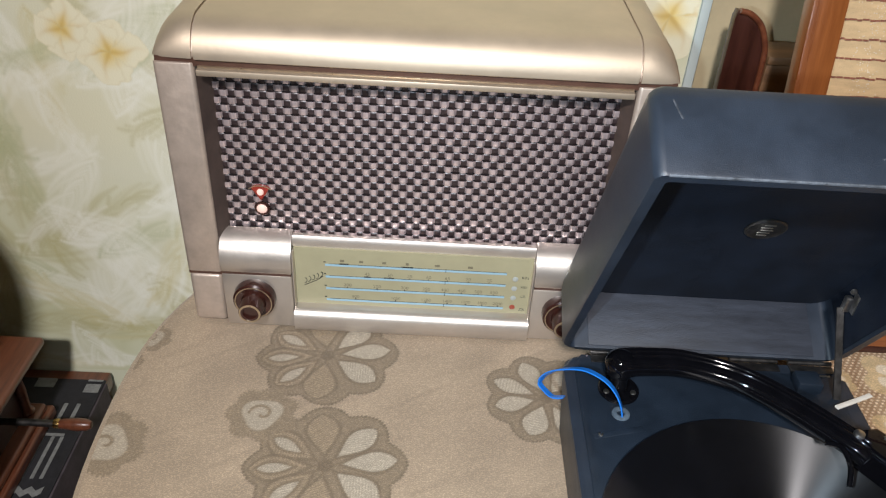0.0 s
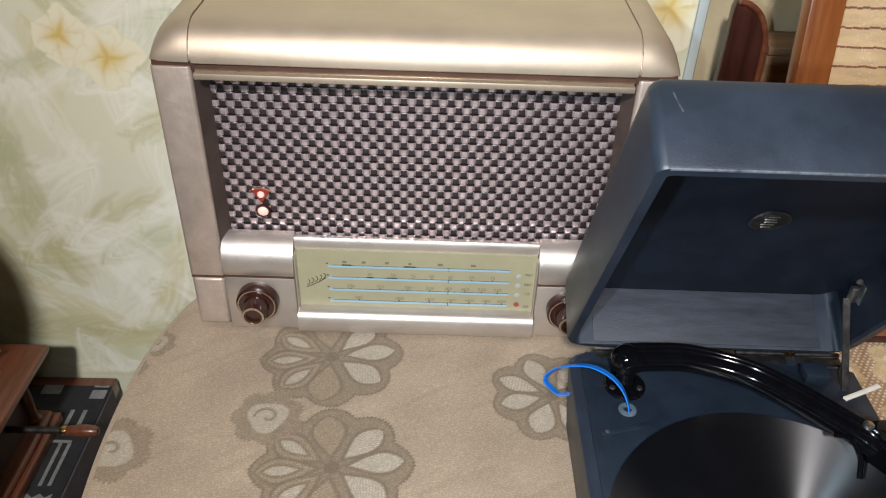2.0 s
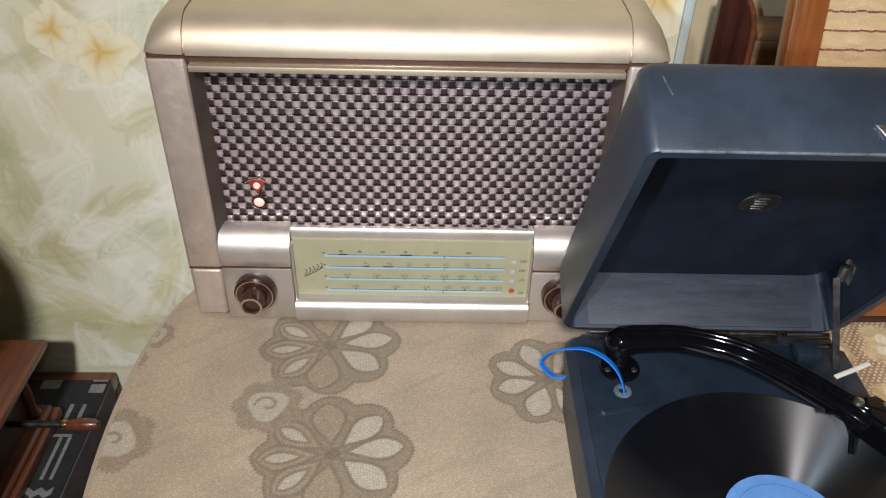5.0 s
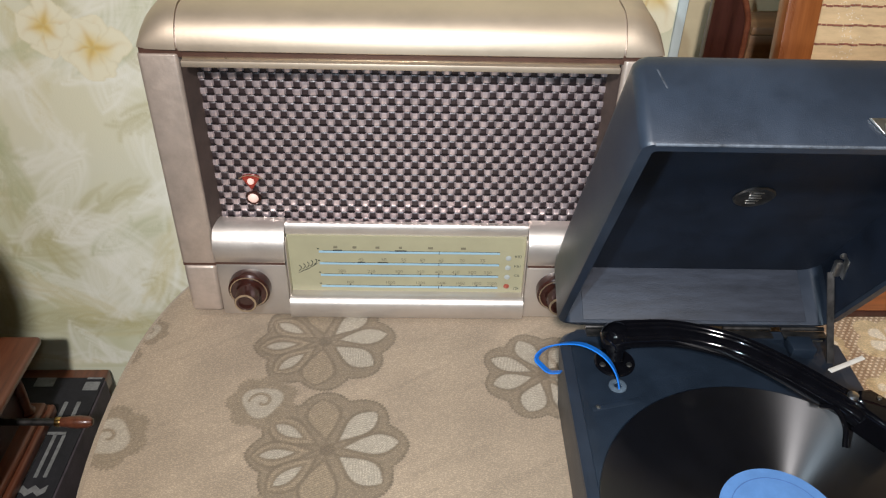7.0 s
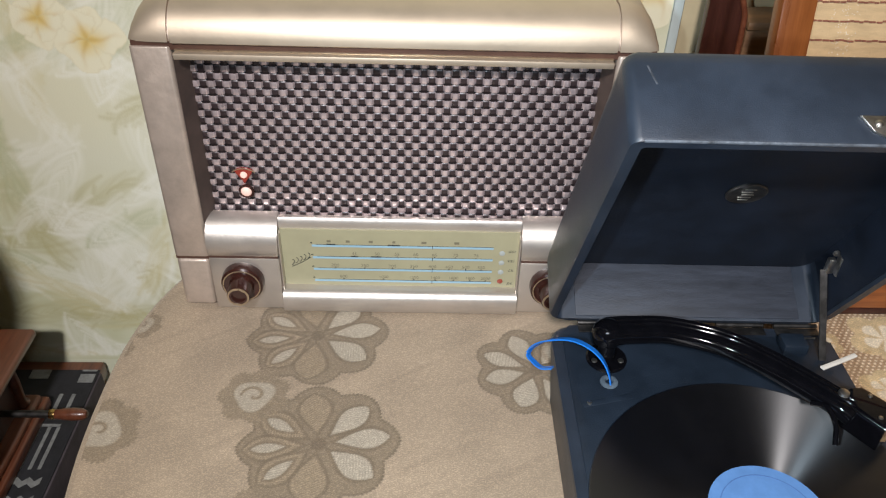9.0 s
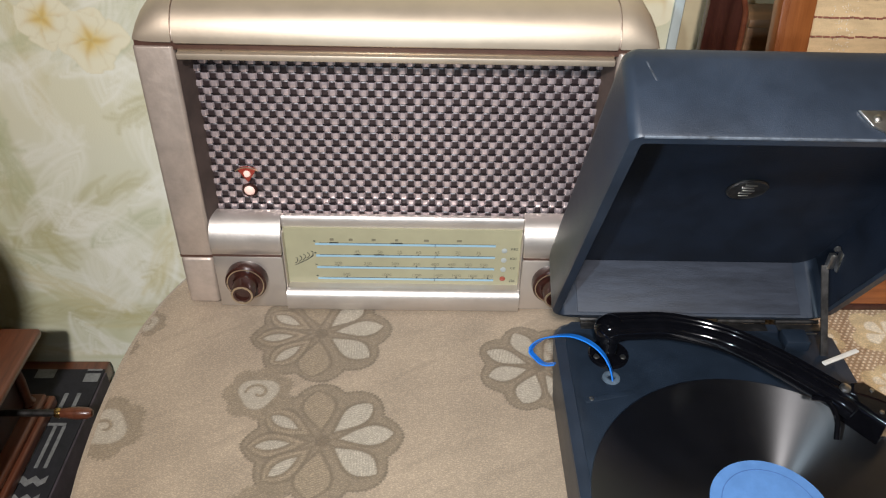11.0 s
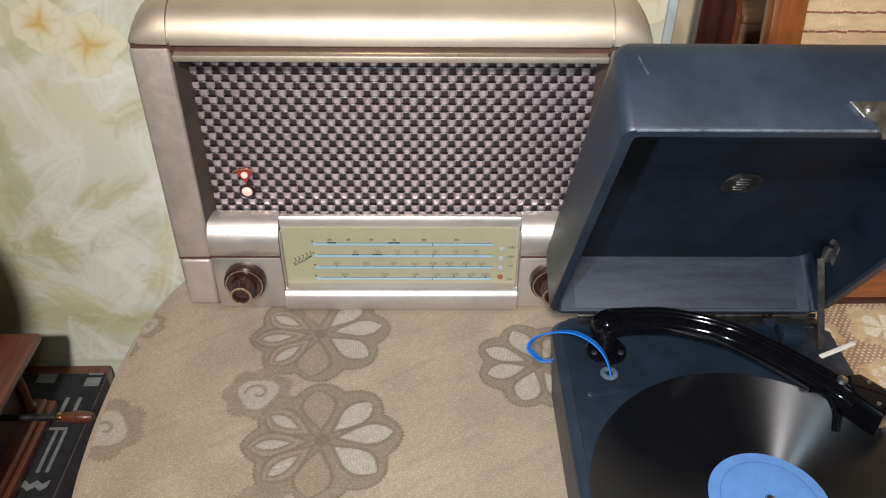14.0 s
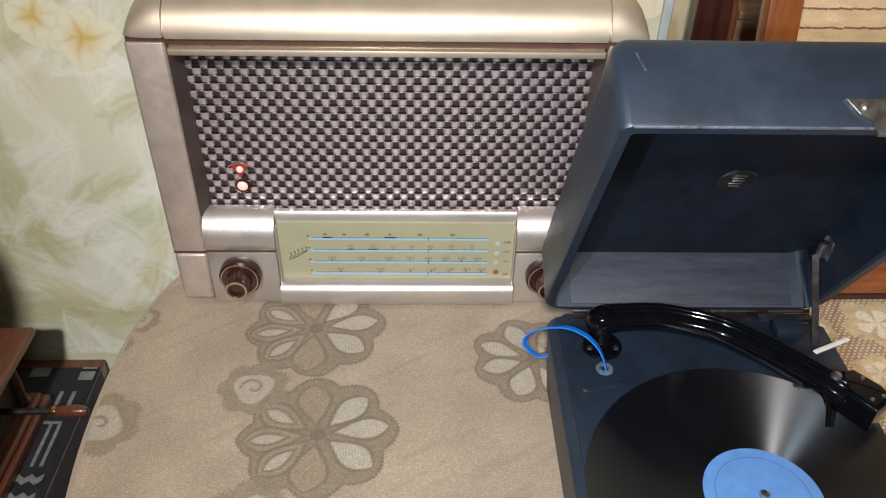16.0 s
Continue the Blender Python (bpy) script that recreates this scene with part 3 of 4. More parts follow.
part("band_groove", box(-0.2285, 0.2285, 0.0022, 0.2345, 1.0431, 1.0511, 0), M["groove"], radio, "dark brown groove", smooth=False)
part("gilt_bead", box(-0.1915, 0.1915, -0.0002, 0.01, 1.0495, 1.0504, 0.0003), M["gilt"], radio, "thin gilt bead")
part("gilt_bead", box(-0.1915, 0.1915, -0.0002, 0.01, 1.0432, 1.0440, 0.0003), M["gilt"], radio, "thin gilt bead")
part("top_molding", box(-0.1915, 0.1915, -0.0060, 0.02, 1.0371, 1.0431, 0.0012), M["gold"], radio)

# recess round the grille
part("grille_backing", box(-0.1945, 0.1945, 0.0300, 0.0330, 0.838, 1.038, 0), M["black"], radio, smooth=False)

for s in (-1, 1):
    part("recess_reveal", prism([(s * 0.1945, 0.0030), (s * 0.1945, 0.0250), (s * 0.1862, 0.0250)], "z", 0.838, 1.0369), M["reveal"], radio, "dark brown splayed reveal", smooth=False)

# woven grille: pale ribbons across, dark ribbons upright
PX, PZ, GY, AMP = 0.00728, 0.00760, 0.0240, 0.0013
nx, nz = 52, 26
def wave(t):
    return max(-1.0, min(1.0, 1.9 * math.cos(math.pi * t)))


def ribbon_across(row):
    bm = bmesh.new()
    z0 = 0.8500 + PZ * row
    rows = []
    for i in range(nx * 10 + 1):
        t = i / 10 - 0.5
        x = (t - nx / 2 + 0.5) * PX
        y = GY - AMP * (wave(t + row) + 0.30)
        rows.append([bm.verts.new((x, y + 0.00035 * (abs(k) ** 2), z0 + k * PZ * 0.40)) for k in (-1, -0.4, 0.4, 1)])
    for a, b in zip(rows, rows[1:]):
        for k in range(3):
            bm.faces.new((a[k], b[k], b[k + 1], a[k + 1]))
    return bm


def ribbon_upright(col):
    bm = bmesh.new()
    x0 = (col - nx / 2 + 0.5) * PX
    rows = []
    for i in range(nz * 8 + 1):
        t = i / 8 - 0.5
        z = 0.8500 + PZ * t
        y = GY + 0.0004 + AMP * 0.9 * wave(t + col)
        rows.append([bm.verts.new((x0 + k * PX * 0.40, y + 0.0004 * k * k, z)) for k in (-1, 0, 1)])
    for a, b in zip(rows, rows[1:]):
        for k in range(2):
            bm.faces.new((a[k], a[k + 1], b[k + 1], b[k]))
    return bm


grille = part("grille", box(-0.1944, 0.1944, 0.0275, 0.0284, 0.840, 1.0375, 0), M["black"], radio, "woven plastic grille", smooth=False)
for row in range(nz):
    part("pale_ribbon", ribbon_across(row), M["ribbon"], grille)
for col in range(nx):
    part("dark_ribbon", ribbon_upright(col), M["ribbon_dark"], grille)

# pilot lamp and tuning eye
LX = -0.1515
def fan(r, a0, a1, n=12):
    return [(0, 0)] + [(r * math.cos(radians(a0 + (a1 - a0) * i / n)), r * math.sin(radians(a0 + (a1 - a0) * i / n))) for i in range(n + 1)]
lampm = Matrix.Translation((LX, 0.0200, 0.8880)) @ pose(0, 0, 0, 90, 0, 0)
bezel = part("pilot_lamp", lathe([(0.0062, 0), (0.0075, 0.0), (0.0078, 0.002), (0.0066, 0.0034), (0.0056, 0.003), (0.0056, 0.001)], 28), M["bakelite"], radio, "glowing pilot lamp", m=lampm)
part("lens", lathe([(0.0056, 0.001), (0.0052, 0.0028), (0.0032, 0.0044), (0, 0.005)], 24), M["glow"], bezel)
eyem = Matrix.Translation((LX, 0.0200, 0.8975)) @ pose(0, 0, 0, 90, 0, 0)
eye = part("indicator_jewel", prism(fan(0.0175, 57, 123), "z", 0, 0.003, 0.0008), M["jewel"], radio, "red fan-shaped jewel", m=eyem)
part("rim", sweep([Vector((0.0175 * math.cos(radians(a)), 0.0175 * math.sin(radians(a)), 0.003)) for a in range(50, 131, 8)], circle(0.0006, 6)), M["gilt"], eye)
part("lens", lathe([(0.0036, 0.003), (0.003, 0.0046), (0, 0.0055)], 20, Matrix.Translation((0, 0.0105, 0))), M["glow"], eye)

# lower front: shoulders, knob panels, dial window between two bars
def shoulder_outline():
    pts = [(0.015, 0.8239), (-0.0052, 0.8239), (-0.0075, 0.8279)]
    for a in range(0, 91, 9):
        pts.append((0.0195 - 0.027 * math.cos(radians(a)), 0.8334 + 0.0305 * math.sin(radians(a))))
    return pts + [(0.0195, 0.8239)]


DXL, DXR = -0.1217, 0.1275
for s in (-1, 1):
    xs = sorted((DXL if s < 0 else DXR, s * (SEAM - 0.0006)))
    part("shoulder", prism(shoulder_outline(), "x", xs[0], xs[1], 0.0015, 2), M["gold_cool_lit"], radio)
    part("shoulder_groove", box(xs[0] + 0.001, xs[1] - 0.001, -0.0050, 0.02, 0.8209, 0.8242, 0), M["groove"], radio, smooth=False)
    part("knob_panel", box(xs[0], xs[1], -0.0060, 0.03, 0.7540, 0.8212, 0.002), M["gold_cool_lit"], radio)
    km = Matrix.Translation((s * 0.1610, -0.0060, 0.7943)) @ pose(0, 0, 0, 90, 0, 0)
    knob = part("knob", lathe([(0.0, -0.001), (0.0216, -0.001), (0.0221, 0.003), (0.0214, 0.010), (0.0196, 0.0118), (0.0190, 0.0114), (0.013, 0.0114)], 48), M["bakelite"], radio, "brown bakelite knob with gilt rings", m=km)
    part("ring", lathe([(0.0194, 0.0108), (0.0194, 0.0122), (0.0184, 0.0122), (0.0184, 0.0108)], 48), M["gilt"], knob)
    core = part("knob_core", lathe([(0.0132, 0.010), (0.0124, 0.012), (0.0118, 0.0285), (0.0110, 0.0295), (0.0074, 0.0292), (0.0068, 0.0262), (0, 0.0260)], 40), M["bakelite"], knob)
    part("ring", lathe([(0.0112, 0.0290), (0.0110, 0.0303), (0.0093, 0.0303), (0.0093, 0.0288)], 40), M["gilt"], core)

part("dial_upper_bar", prism([(0.0255, 0.8560), (0.0130, 0.8640), (0.0088, 0.8636), (0.0065, 0.8600), (0.0068, 0.8520), (0.011, 0.8485), (0.0255, 0.8485)], "x", DXL + 0.0004, DXR - 0.0004), M["gold_cool_lit"], radio)
part("dial_lower_bar", prism([(0.03, 0.7800), (0.006, 0.7800)] + [(-0.002 - 0.0100 * math.sin(radians(a)), 0.7690 + 0.0110 * math.cos(radians(a))) for a in range(0, 91, 9)] + [(-0.0120, 0.7585), (-0.0105, 0.7550), (-0.007, 0.7537), (0.03, 0.7537)], "x", DXL + 0.0004, DXR - 0.0004), M["gold_cool_lit"], radio)
for s in (-1, 1):
    xs = (DXL, DXL + 0.0022) if s < 0 else (DXR - 0.0022, DXR)
    part("dial_cheek", box(xs[0] + 0.0003, xs[1] - 0.0003, -0.0040, 0.012, 0.7780, 0.8500, 0.0006), M["gold_cool_lit"], radio)


# the dial plate with its scales
DIALY = 0.0045
dial = part("dial_plate", box(DXL + 0.0015, DXR - 0.0015, DIALY, DIALY + 0.004, 0.774, 0.852, 0), M["dial"], radio, "cream dial with blue scale lines", smooth=False)


def ink(name, x0, x1, z0, z1, material, parent=dial, lift=0.0003):
    x0, x1, z0, z1 = x0 * 1.033 + 0.0025, x1 * 1.033 + 0.0025, z0 - 0.0044, z1 - 0.0044
    part(name, box(x0, x1, DIALY - lift, DIALY + 0.0005, z0, z1, 0), material, parent, smooth=False)


def print_text(words, x, z, size, material, parent=dial):
    cu = bpy.data.curves.new("printed_number", "FONT")
    cu.body, cu.size, cu.align_x, cu.align_y = words, size, "CENTER", "CENTER"
    tmp = new("printed_number", cu)
    bpy.context.view_layer.update()
    me = bpy.data.meshes.new_from_object(tmp.evaluated_get(bpy.context.evaluated_depsgraph_get()))
    bpy.data.objects.remove(tmp)
    me.materials.clear()
    me.materials.append(material)
    ob = new("printed_number", me)
    ob.parent = parent
    ob.matrix_basis = Matrix.Translation((x * 1.033 + 0.0025, DIALY - 0.0004, z - 0.0044)) @ pose(0, 0, 0, 90, 0, 0)


SCALES = [0.8362, 0.8210, 0.8056, 0.7905]
for z in SCALES:
    ink("scale_line", -0.088, 0.094, z - 0.0013, z + 0.0013, M["blue_line"])
    ink("scale_edge", -0.084, 0.094, z + 0.0013, z + 0.0016, M["ink"])
    ink("scale_start", -0.0895, -0.0875, z + 0.003, z + 0.0042, M["ink"])
    ink("pointer_mark", 0.0325, 0.0331, z - 0.0022, z + 0.0022, M["ink"], lift=0.0005)
for i, (x, word) in enumerate(((-0.046, "45"), (-0.023, "50"), (-0.003, "55"), (0.016, "60"), (0.035, "65"), (0.056, "70"), (0.077, "75"))):
    print_text(word, x, SCALES[1] + 0.0056, 0.0056, M["ink_soft"])
    ink("tick", x - 0.0004, x + 0.0004, SCALES[1] + 0.0014, SCALES[1] + 0.003, M["ink"])
for x, word in ((-0.066, "200"), (-0.036, "250"), (-0.008, "300"), (0.014, "350"), (0.033, "400"), (0.050, "450"), (0.067, "500"), (0.083, "550")):
    print_text(word, x, SCALES[2] + 0.0054, 0.0056, M["ink_soft"])
    ink("tick", x - 0.0005, x + 0.0005, SCALES[2] + 0.0010, SCALES[2] + 0.003, M["ink"])
for x, word in ((-0.058, "800"), (-0.017, "1000"), (0.014, "1200"), (0.036, "1400"), (0.055, "1600"), (0.072, "1800"), (0.088, "2000")):
    print_text(word, x, SCALES[3] + 0.0056, 0.0052, M["ink_soft"])
    ink("tick", x - 0.0006, x + 0.0006, SCALES[3] + 0.0012, SCALES[3] + 0.0034, M["ink"])
for x, w in ((-0.071, 0.004), (-0.052, 0.004), (-0.029, 0.004), (-0.006, 0.003), (0.024, 0.005), (0.057, 0.005)):
    ink("number_bar", x - w / 2, x + w / 2, SCALES[0] + 0.0046, SCALES[0] + 0.0072, M["ink_soft"])
for x, w in ((-0.069, 0.009), (-0.006, 0.012)):
    ink("band_mark", x - w / 2, x + w / 2, SCALES[0] + 0.0012, SCALES[0] + 0.0026, M["ink"], lift=0.0005)
for x, w in ((-0.046, 0.007), (-0.024, 0.010)):
    ink("band_mark", x - w / 2, x + w / 2, SCALES[1] + 0.0012, SCALES[1] + 0.0024, M["ink"], lift=0.0005)
for z, word, red in ((0.8335, "KB2", 0), (0.8210, "KB1", 0), (0.8085, "CB", 0), (0.7960, "\u0414B", 1)):
    part("band_lamp", lathe([(0.0029, -0.0005), (0.0030, 0.0006), (0.0022, 0.0010), (0, 0.0012)], 18), M["dial_red"] if red else M["dial_white"], dial, m=Matrix.Translation((0.1090, DIALY, z - 0.0075)) @ pose(0, 0, 0, 90, 0, 0))
    print_text(word, 0.1130, z - 0.0030 + (0.002 if not red else -0.003), 0.0044, M["ink"])
# the maker's flourish, as plain strokes
for k in range(5):
    path = [Vector((-0.110 + 0.0042 * k + 0.002 * math.sin(t * 1.2), DIALY - 0.0003, 0.8100 + 0.0022 * k + 0.0035 * math.cos(t))) for t in (0, 0.8, 1.6, 2.4, 3.1)]
    part("flourish", sweep(path, circle(0.0004, 5), up=Vector((0, -1, 0))), M["ink"], dial)
part("flourish", sweep([Vector((-0.111, DIALY - 0.0003, 0.8040)), Vector((-0.099, DIALY - 0.0003, 0.8105)), Vector((-0.091, DIALY - 0.0003, 0.8165))], circle(0.0004, 5), up=Vector((0, -1, 0))), M["ink"], dial)

for x in (-0.19, 0.19):
    for y in (0.03, 0.20):
        part("foot", lathe([(0, 0.7506), (0.009, 0.7506), (0.010, 0.7545), (0, 0.7590)], 16), M["black"], radio, m=Matrix.Translation((x, y, 0)))

# ---- the open portable gramophone ----
GM = Matrix.Translation((0.2693, -0.1164, TOP + 0.0012)) @ pose(0, 0, 0, 0, 0, -0.9)
gram = thing("portable_gramophone", GM, "open portable gramophone in black leatherette on the tablecloth", "gramophone")
GW, GL, GH = 0.129, 0.332, 0.080
bm = prism(rounded(-GW + 0.003, GW, -GL, 0.0, 0.018), "z", 0.0, GH, 0.005, 4)
for v in bm.verts:
    if v.co.z < 0.03:
        v.co.x *= 0.945
base = part("base_case", bm, M["leather"], gram)
part("board", prism(rounded(-GW + 0.0125, GW - 0.0125, -GL + 0.0125, -0.012, 0.012), "z", GH - 0.002, GH + 0.0012, 0.0006), M["board"], gram, "dark motor board")

# lid, hinged along the back edge and leaning open
ANG = 59.7
LM = Matrix.Translation((0, 0.003, GH + 0.002)) @ pose(0, 0, 0, -ANG, 0, 0)
LD, LT, LL = 0.0632, 0.0085, 0.325


def lid_outline(x0, x1, y0, y1, front, rear):
    """A rectangle with small round corners in front and larger ones behind."""
    a, b = rounded(x0, x1, y0, y1, rear), rounded(x0, x1, y0, y1, front)
    return a[:14] + b[14:]


outer, inner = lid_outline(-GW, GW, -LL, 0.0, 0.007, 0.024), lid_outline(-GW + LT, GW - LT, -LL + LT, -LT, 0.003, 0.006)
bm = bmesh.new()
def loop(pts, z, shrink=0.0):
    cx, cy = 0.0, -LL / 2
    return [bm.verts.new((cx + (x - cx) * (1 - shrink), cy + (y - cy) * (1 - shrink * 0.8), z)) for x, y in pts]
rings = [loop(inner, LD - 0.006), loop(inner, 0.002), loop(inner, 0.0006, -0.004), loop(outer, 0.0006, 0.008), loop(outer, 0.003), loop(outer, LD - 0.012), loop(outer, LD - 0.005, 0.012), loop(outer, LD - 0.001, 0.035), loop(outer, LD, 0.07)]
for a, b in zip(rings, rings[1:]):
    for i in range(len(a)):
        bm.faces.new((a[i], a[(i + 1) % len(a)], b[(i + 1) % len(a)], b[i]))
bm.faces.new(rings[0])
bm.faces.new(rings[-1])
lid = part("lid", bm, M["leather"], gram, "raised lid, scuffed at its edges", m=LM)
part("lid_lining", prism(rounded(-GW + LT + 0.001, GW - LT - 0.001, -LL + LT + 0.001, -LT - 0.001, 0.016), "z", LD - 0.0085, LD - 0.0055), M["lining"], lid, "dark blue-black lining", smooth=False)
for s in (-1, 1):
    xs = sorted((s * (GW - LT - 0.0014), s * (GW - LT - 0.0004)))
    part("side_lining", box(xs[0], xs[1], -LL + 0.03, -0.026, 0.004, LD - 0.0086, 0), M["lining"], lid, smooth=False)
part("rear_lining", box(-GW + 0.026, GW - 0.026, -LT - 0.0016, -LT - 0.0003, 0.003, LD - 0.0086, 0.0004), M["paper"], lid, "worn grey paper lining")
med = part("maker_badge", lathe([(0.0, 0.0), (0.0158, 0.0), (0.0158, -0.001), (0.0145, -0.0018), (0.013, -0.0012), (0, -0.0012)], 40), M["steel"], lid, "oval tarnished badge", m=Matrix.Translation((0.0045, -0.160, LD - 0.0086)))
for k in range(5):
    part("badge_relief", box(-0.004 - 0.0013 * (k % 2), 0.004 + 0.001 * k % 0.003, 0.0085 - 0.0042 * k, 0.0098 - 0.0042 * k, -0.0018, -0.0010, 0.0003), M["chrome"], med)
# clasp on the lid's front edge
cl = part("clasp", prism([(-0.019, 0.0), (-0.013, -0.0105), (-0.006, -0.0135), (-0.006, -0.024), (0.006, -0.024), (0.006, -0.0135), (0.013, -0.0105), (0.019, 0.0)], "z", 0.0, 0.0016, 0.0005), M["chrome"], lid, "nickel clasp plate", m=Matrix.Translation((0.0190, -LL - 0.0003, 0.0185)) @ pose(0, 0, 0, 90, 0, 0))
for x in (-0.0095, 0.0095):
    part("rivet", lathe([(0.0026, 0.0014), (0.0023, 0.0024), (0.0012, 0.003), (0, 0.0032)], 14), M["chrome"], cl, m=Matrix.Translation((x, -0.0055, 0)))
part("worn_rim", sweep([Vector((x, -LL + 0.0016, 0.0012)) for x in (-GW + 0.008, -0.06, 0.0, 0.06, GW - 0.008)], circle(0.0011, 8)), M["worn_edge"], lid, "edge rubbed pale")
part("scuff", sweep([Vector((-0.1155, -LL - 0.0001, 0.050)), Vector((-0.114, -LL - 0.0001, 0.045)), Vector((-0.111, -LL - 0.0001, 0.037))], circle(0.0006, 6, 0.2), up=Vector((0, 1, 0))), M["scuff"], lid)
# hinge along the back edge
for x0, x1 in ((-0.10, -0.05), (0.028, 0.072), (0.082, 0.122)):
    part("hinge", sweep([Vector((x0, 0.0015, GH + 0.0025)), Vector(((x0 + x1) / 2, 0.0015, GH + 0.0025)), Vector((x1, 0.0015, GH + 0.0025))], circle(0.0022, 10)), M["steel"], gram, "tarnished steel hinge")
    part("hinge_leaf", box(x0, x1, -0.010, -0.001, GH + 0.0004, GH + 0.0018, 0.0003), M["steel"], gram)
# stay that props the lid, with its bracket
stay = part("lid_stay", sweep([Vector((0.1115, -0.042, GH)), Vector((0.1095, -0.021, 0.115)), Vector((0.1075, 0.001, 0.150))], [(-0.0030, -0.0008), (0.0030, -0.0008), (0.0030, 0.0008), (-0.0030, 0.0008)], up=Vector((0, 1, 0))), M["steel"], gram, "flat steel lid stay")
part("stay_bracket", box(0.1085, 0.1150, -0.002, 0.004, 0.147, 0.162, 0.0012), M["chrome"], gram)
part("stay_bracket", box(0.1180, 0.1200, -0.0025, 0.0055, 0.144, 0.164, 0.0008), M["chrome"], gram)
part("stay_rivet", lathe([(0.003, 0), (0.0026, 0.0016), (0, 0.0024)], 14), M["chrome"], gram, m=Matrix.Translation((0.113, 0.001, 0.168)) @ pose(0, 0, 0, 90, 0, 0))
part("catch", box(0.078, 0.100, -0.036, -0.018, GH, 0.092, 0.002), M["board"], gram, "small metal catch")
part("catch_edge", box(0.092, 0.112, -0.020, -0.0185, GH + 0.002, GH + 0.0034, 0.0004), M["chrome"], gram, m=pose(0, 0, 0.004, 0, 0, 0))

# turntable, record
RX, RY = 0.0085, -0.2053
part("turntable", lathe([(0, GH), (0.112, GH), (0.118, GH + 0.001), (0.118, GH + 0.0042), (0.116, GH + 0.0052), (0, GH + 0.0052)], 72), M["lining"], gram, m=Matrix.Translation((RX, RY, 0)))
RZ = GH + 0.0056
rec = tagged(part("shellac_record", lathe([(0.0, 0.0), (0.1265, 0.0), (0.128, 0.0008), (0.1278, 0.0017), (0.1255, 0.0021), (0.0560, 0.0021), (0.0545, 0.0018), (0.0, 0.0018)], 128), M["vinyl"], None, m=GM @ Matrix.Translation((RX, RY, RZ))), "black shellac record with blue label on the turntable", "record")
lab = part("label", lathe([(0.0, 0.0019), (0.0432, 0.0019), (0.0432, 0.0021), (0.0, 0.0023)], 64), M["label"], rec, "plain blue paper label")
part("label_ring", lathe([(0.0350, 0.00215), (0.0350, 0.00235), (0.0343, 0.00235), (0.0343, 0.00215)], 64), M["label_dark"], lab)
part("spindle", lathe([(0.0036, 0.0), (0.0036, 0.004), (0.0030, 0.0062), (0.0, 0.0072)], 18), M["chrome"], gram, m=Matrix.Translation((RX, RY, GH + 0.005)))

# curved tonearm with ribs, its pivot flange and sound box
AZ = 0.1085
axis = [(-0.0830, -0.0400, AZ), (-0.0620, -0.0375, AZ), (-0.0284, -0.0375, AZ), (0.0142, -0.0520, AZ), (0.0500, -0.0795, AZ), (0.0845, -0.1160, AZ), (0.0950, -0.1275, AZ - 0.002)]
path = smooth_path(axis, 10)
def arm_height(a):
    return 0.0098 * math.sqrt(max(0.0, 1 - (a / 0.0138) ** 4)) + sum(0.0019 * math.exp(-((a - c) / 0.0011) ** 2) for c in (-0.0108, -0.0050, 0.0010))


section = [(a, arm_height(a)) for a in [0.0138 - 0.0276 * i / 60 for i in range(61)]]
section += [(-0.0138 * math.cos(radians(t)), -0.0110 * math.sin(radians(t))) for t in range(12, 180, 12)]
arm = part("tonearm", sweep(path, section, taper=lambda s: 0.94 - 0.14 * s), M["gloss"], gram, "black enamelled curved tonearm")
part("arm_end", lathe([(0, 0.0125), (0.007, 0.0112), (0.0118, 0.0066), (0.0138, 0.0), (0.0122, -0.008), (0, -0.0125)], 28), M["gloss"], arm, m=Matrix.Translation((-0.083, -0.040, AZ)))
part("pivot_post", lathe([(0.0085, GH), (0.0085, 0.090), (0.0072, 0.094), (0.0072, AZ)], 28), M["gloss"], gram, m=Matrix.Translation((-0.082, -0.043, 0)))
fl = part("flange", lathe([(0, GH + 0.0008), (0.0178, GH + 0.0008), (0.0178, GH + 0.0028), (0.0165, GH + 0.0040), (0, GH + 0.0042)], 40), M["gloss"], gram, m=Matrix.Translation((-0.081, -0.0440, 0)))
for a in (205, 335, 90):
    part("screw", lathe([(0.0027, 0.0), (0.0024, 0.0010), (0.0, 0.0014)], 12), M["chrome"], fl, m=Matrix.Translation((0.0128 * math.cos(radians(a)), 0.0128 * math.sin(radians(a)), GH + 0.004)))
part("neck_screw", lathe([(0.0044, 0.0), (0.0040, 0.0022), (0.0018, 0.0032), (0.0, 0.0032)], 18), M["chrome"], gram, m=Matrix.Translation((0.0870, -0.1170, AZ + 0.0108)))
head = part("sound_box", prism([(-0.014, -0.020), (0.010, -0.022), (0.016, -0.010), (0.016, 0.014), (0.006, 0.020), (-0.012, 0.014)], "z", -0.018, 0.009, 0.004, 3), M["gloss"], gram, "black sound box", m=Matrix.Translation((0.1045, -0.1255, AZ - 0.001)) @ pose(0, 0, 0, 0, 0, 40) @ Matrix.Diagonal((1.0, 1.0, 1, 1)))
for x, y in ((-0.006, -0.012), (0.010, 0.004), (0.004, -0.016)):
    part("screw", lathe([(0.0020, 0.0085), (0.0017, 0.0098), (0.0, 0.0104)], 12), M["chrome"], head, m=Matrix.Translation((x, y, 0)))
hook = smooth_path([(0.062, -0.120, 0.112), (0.072, -0.126, 0.114), (0.076, -0.138, 0.108), (0.074, -0.150, 0.098)], 8)
part("arm_hook", sweep(hook, circle(0.0022, 8)), M["gloss"], gram)

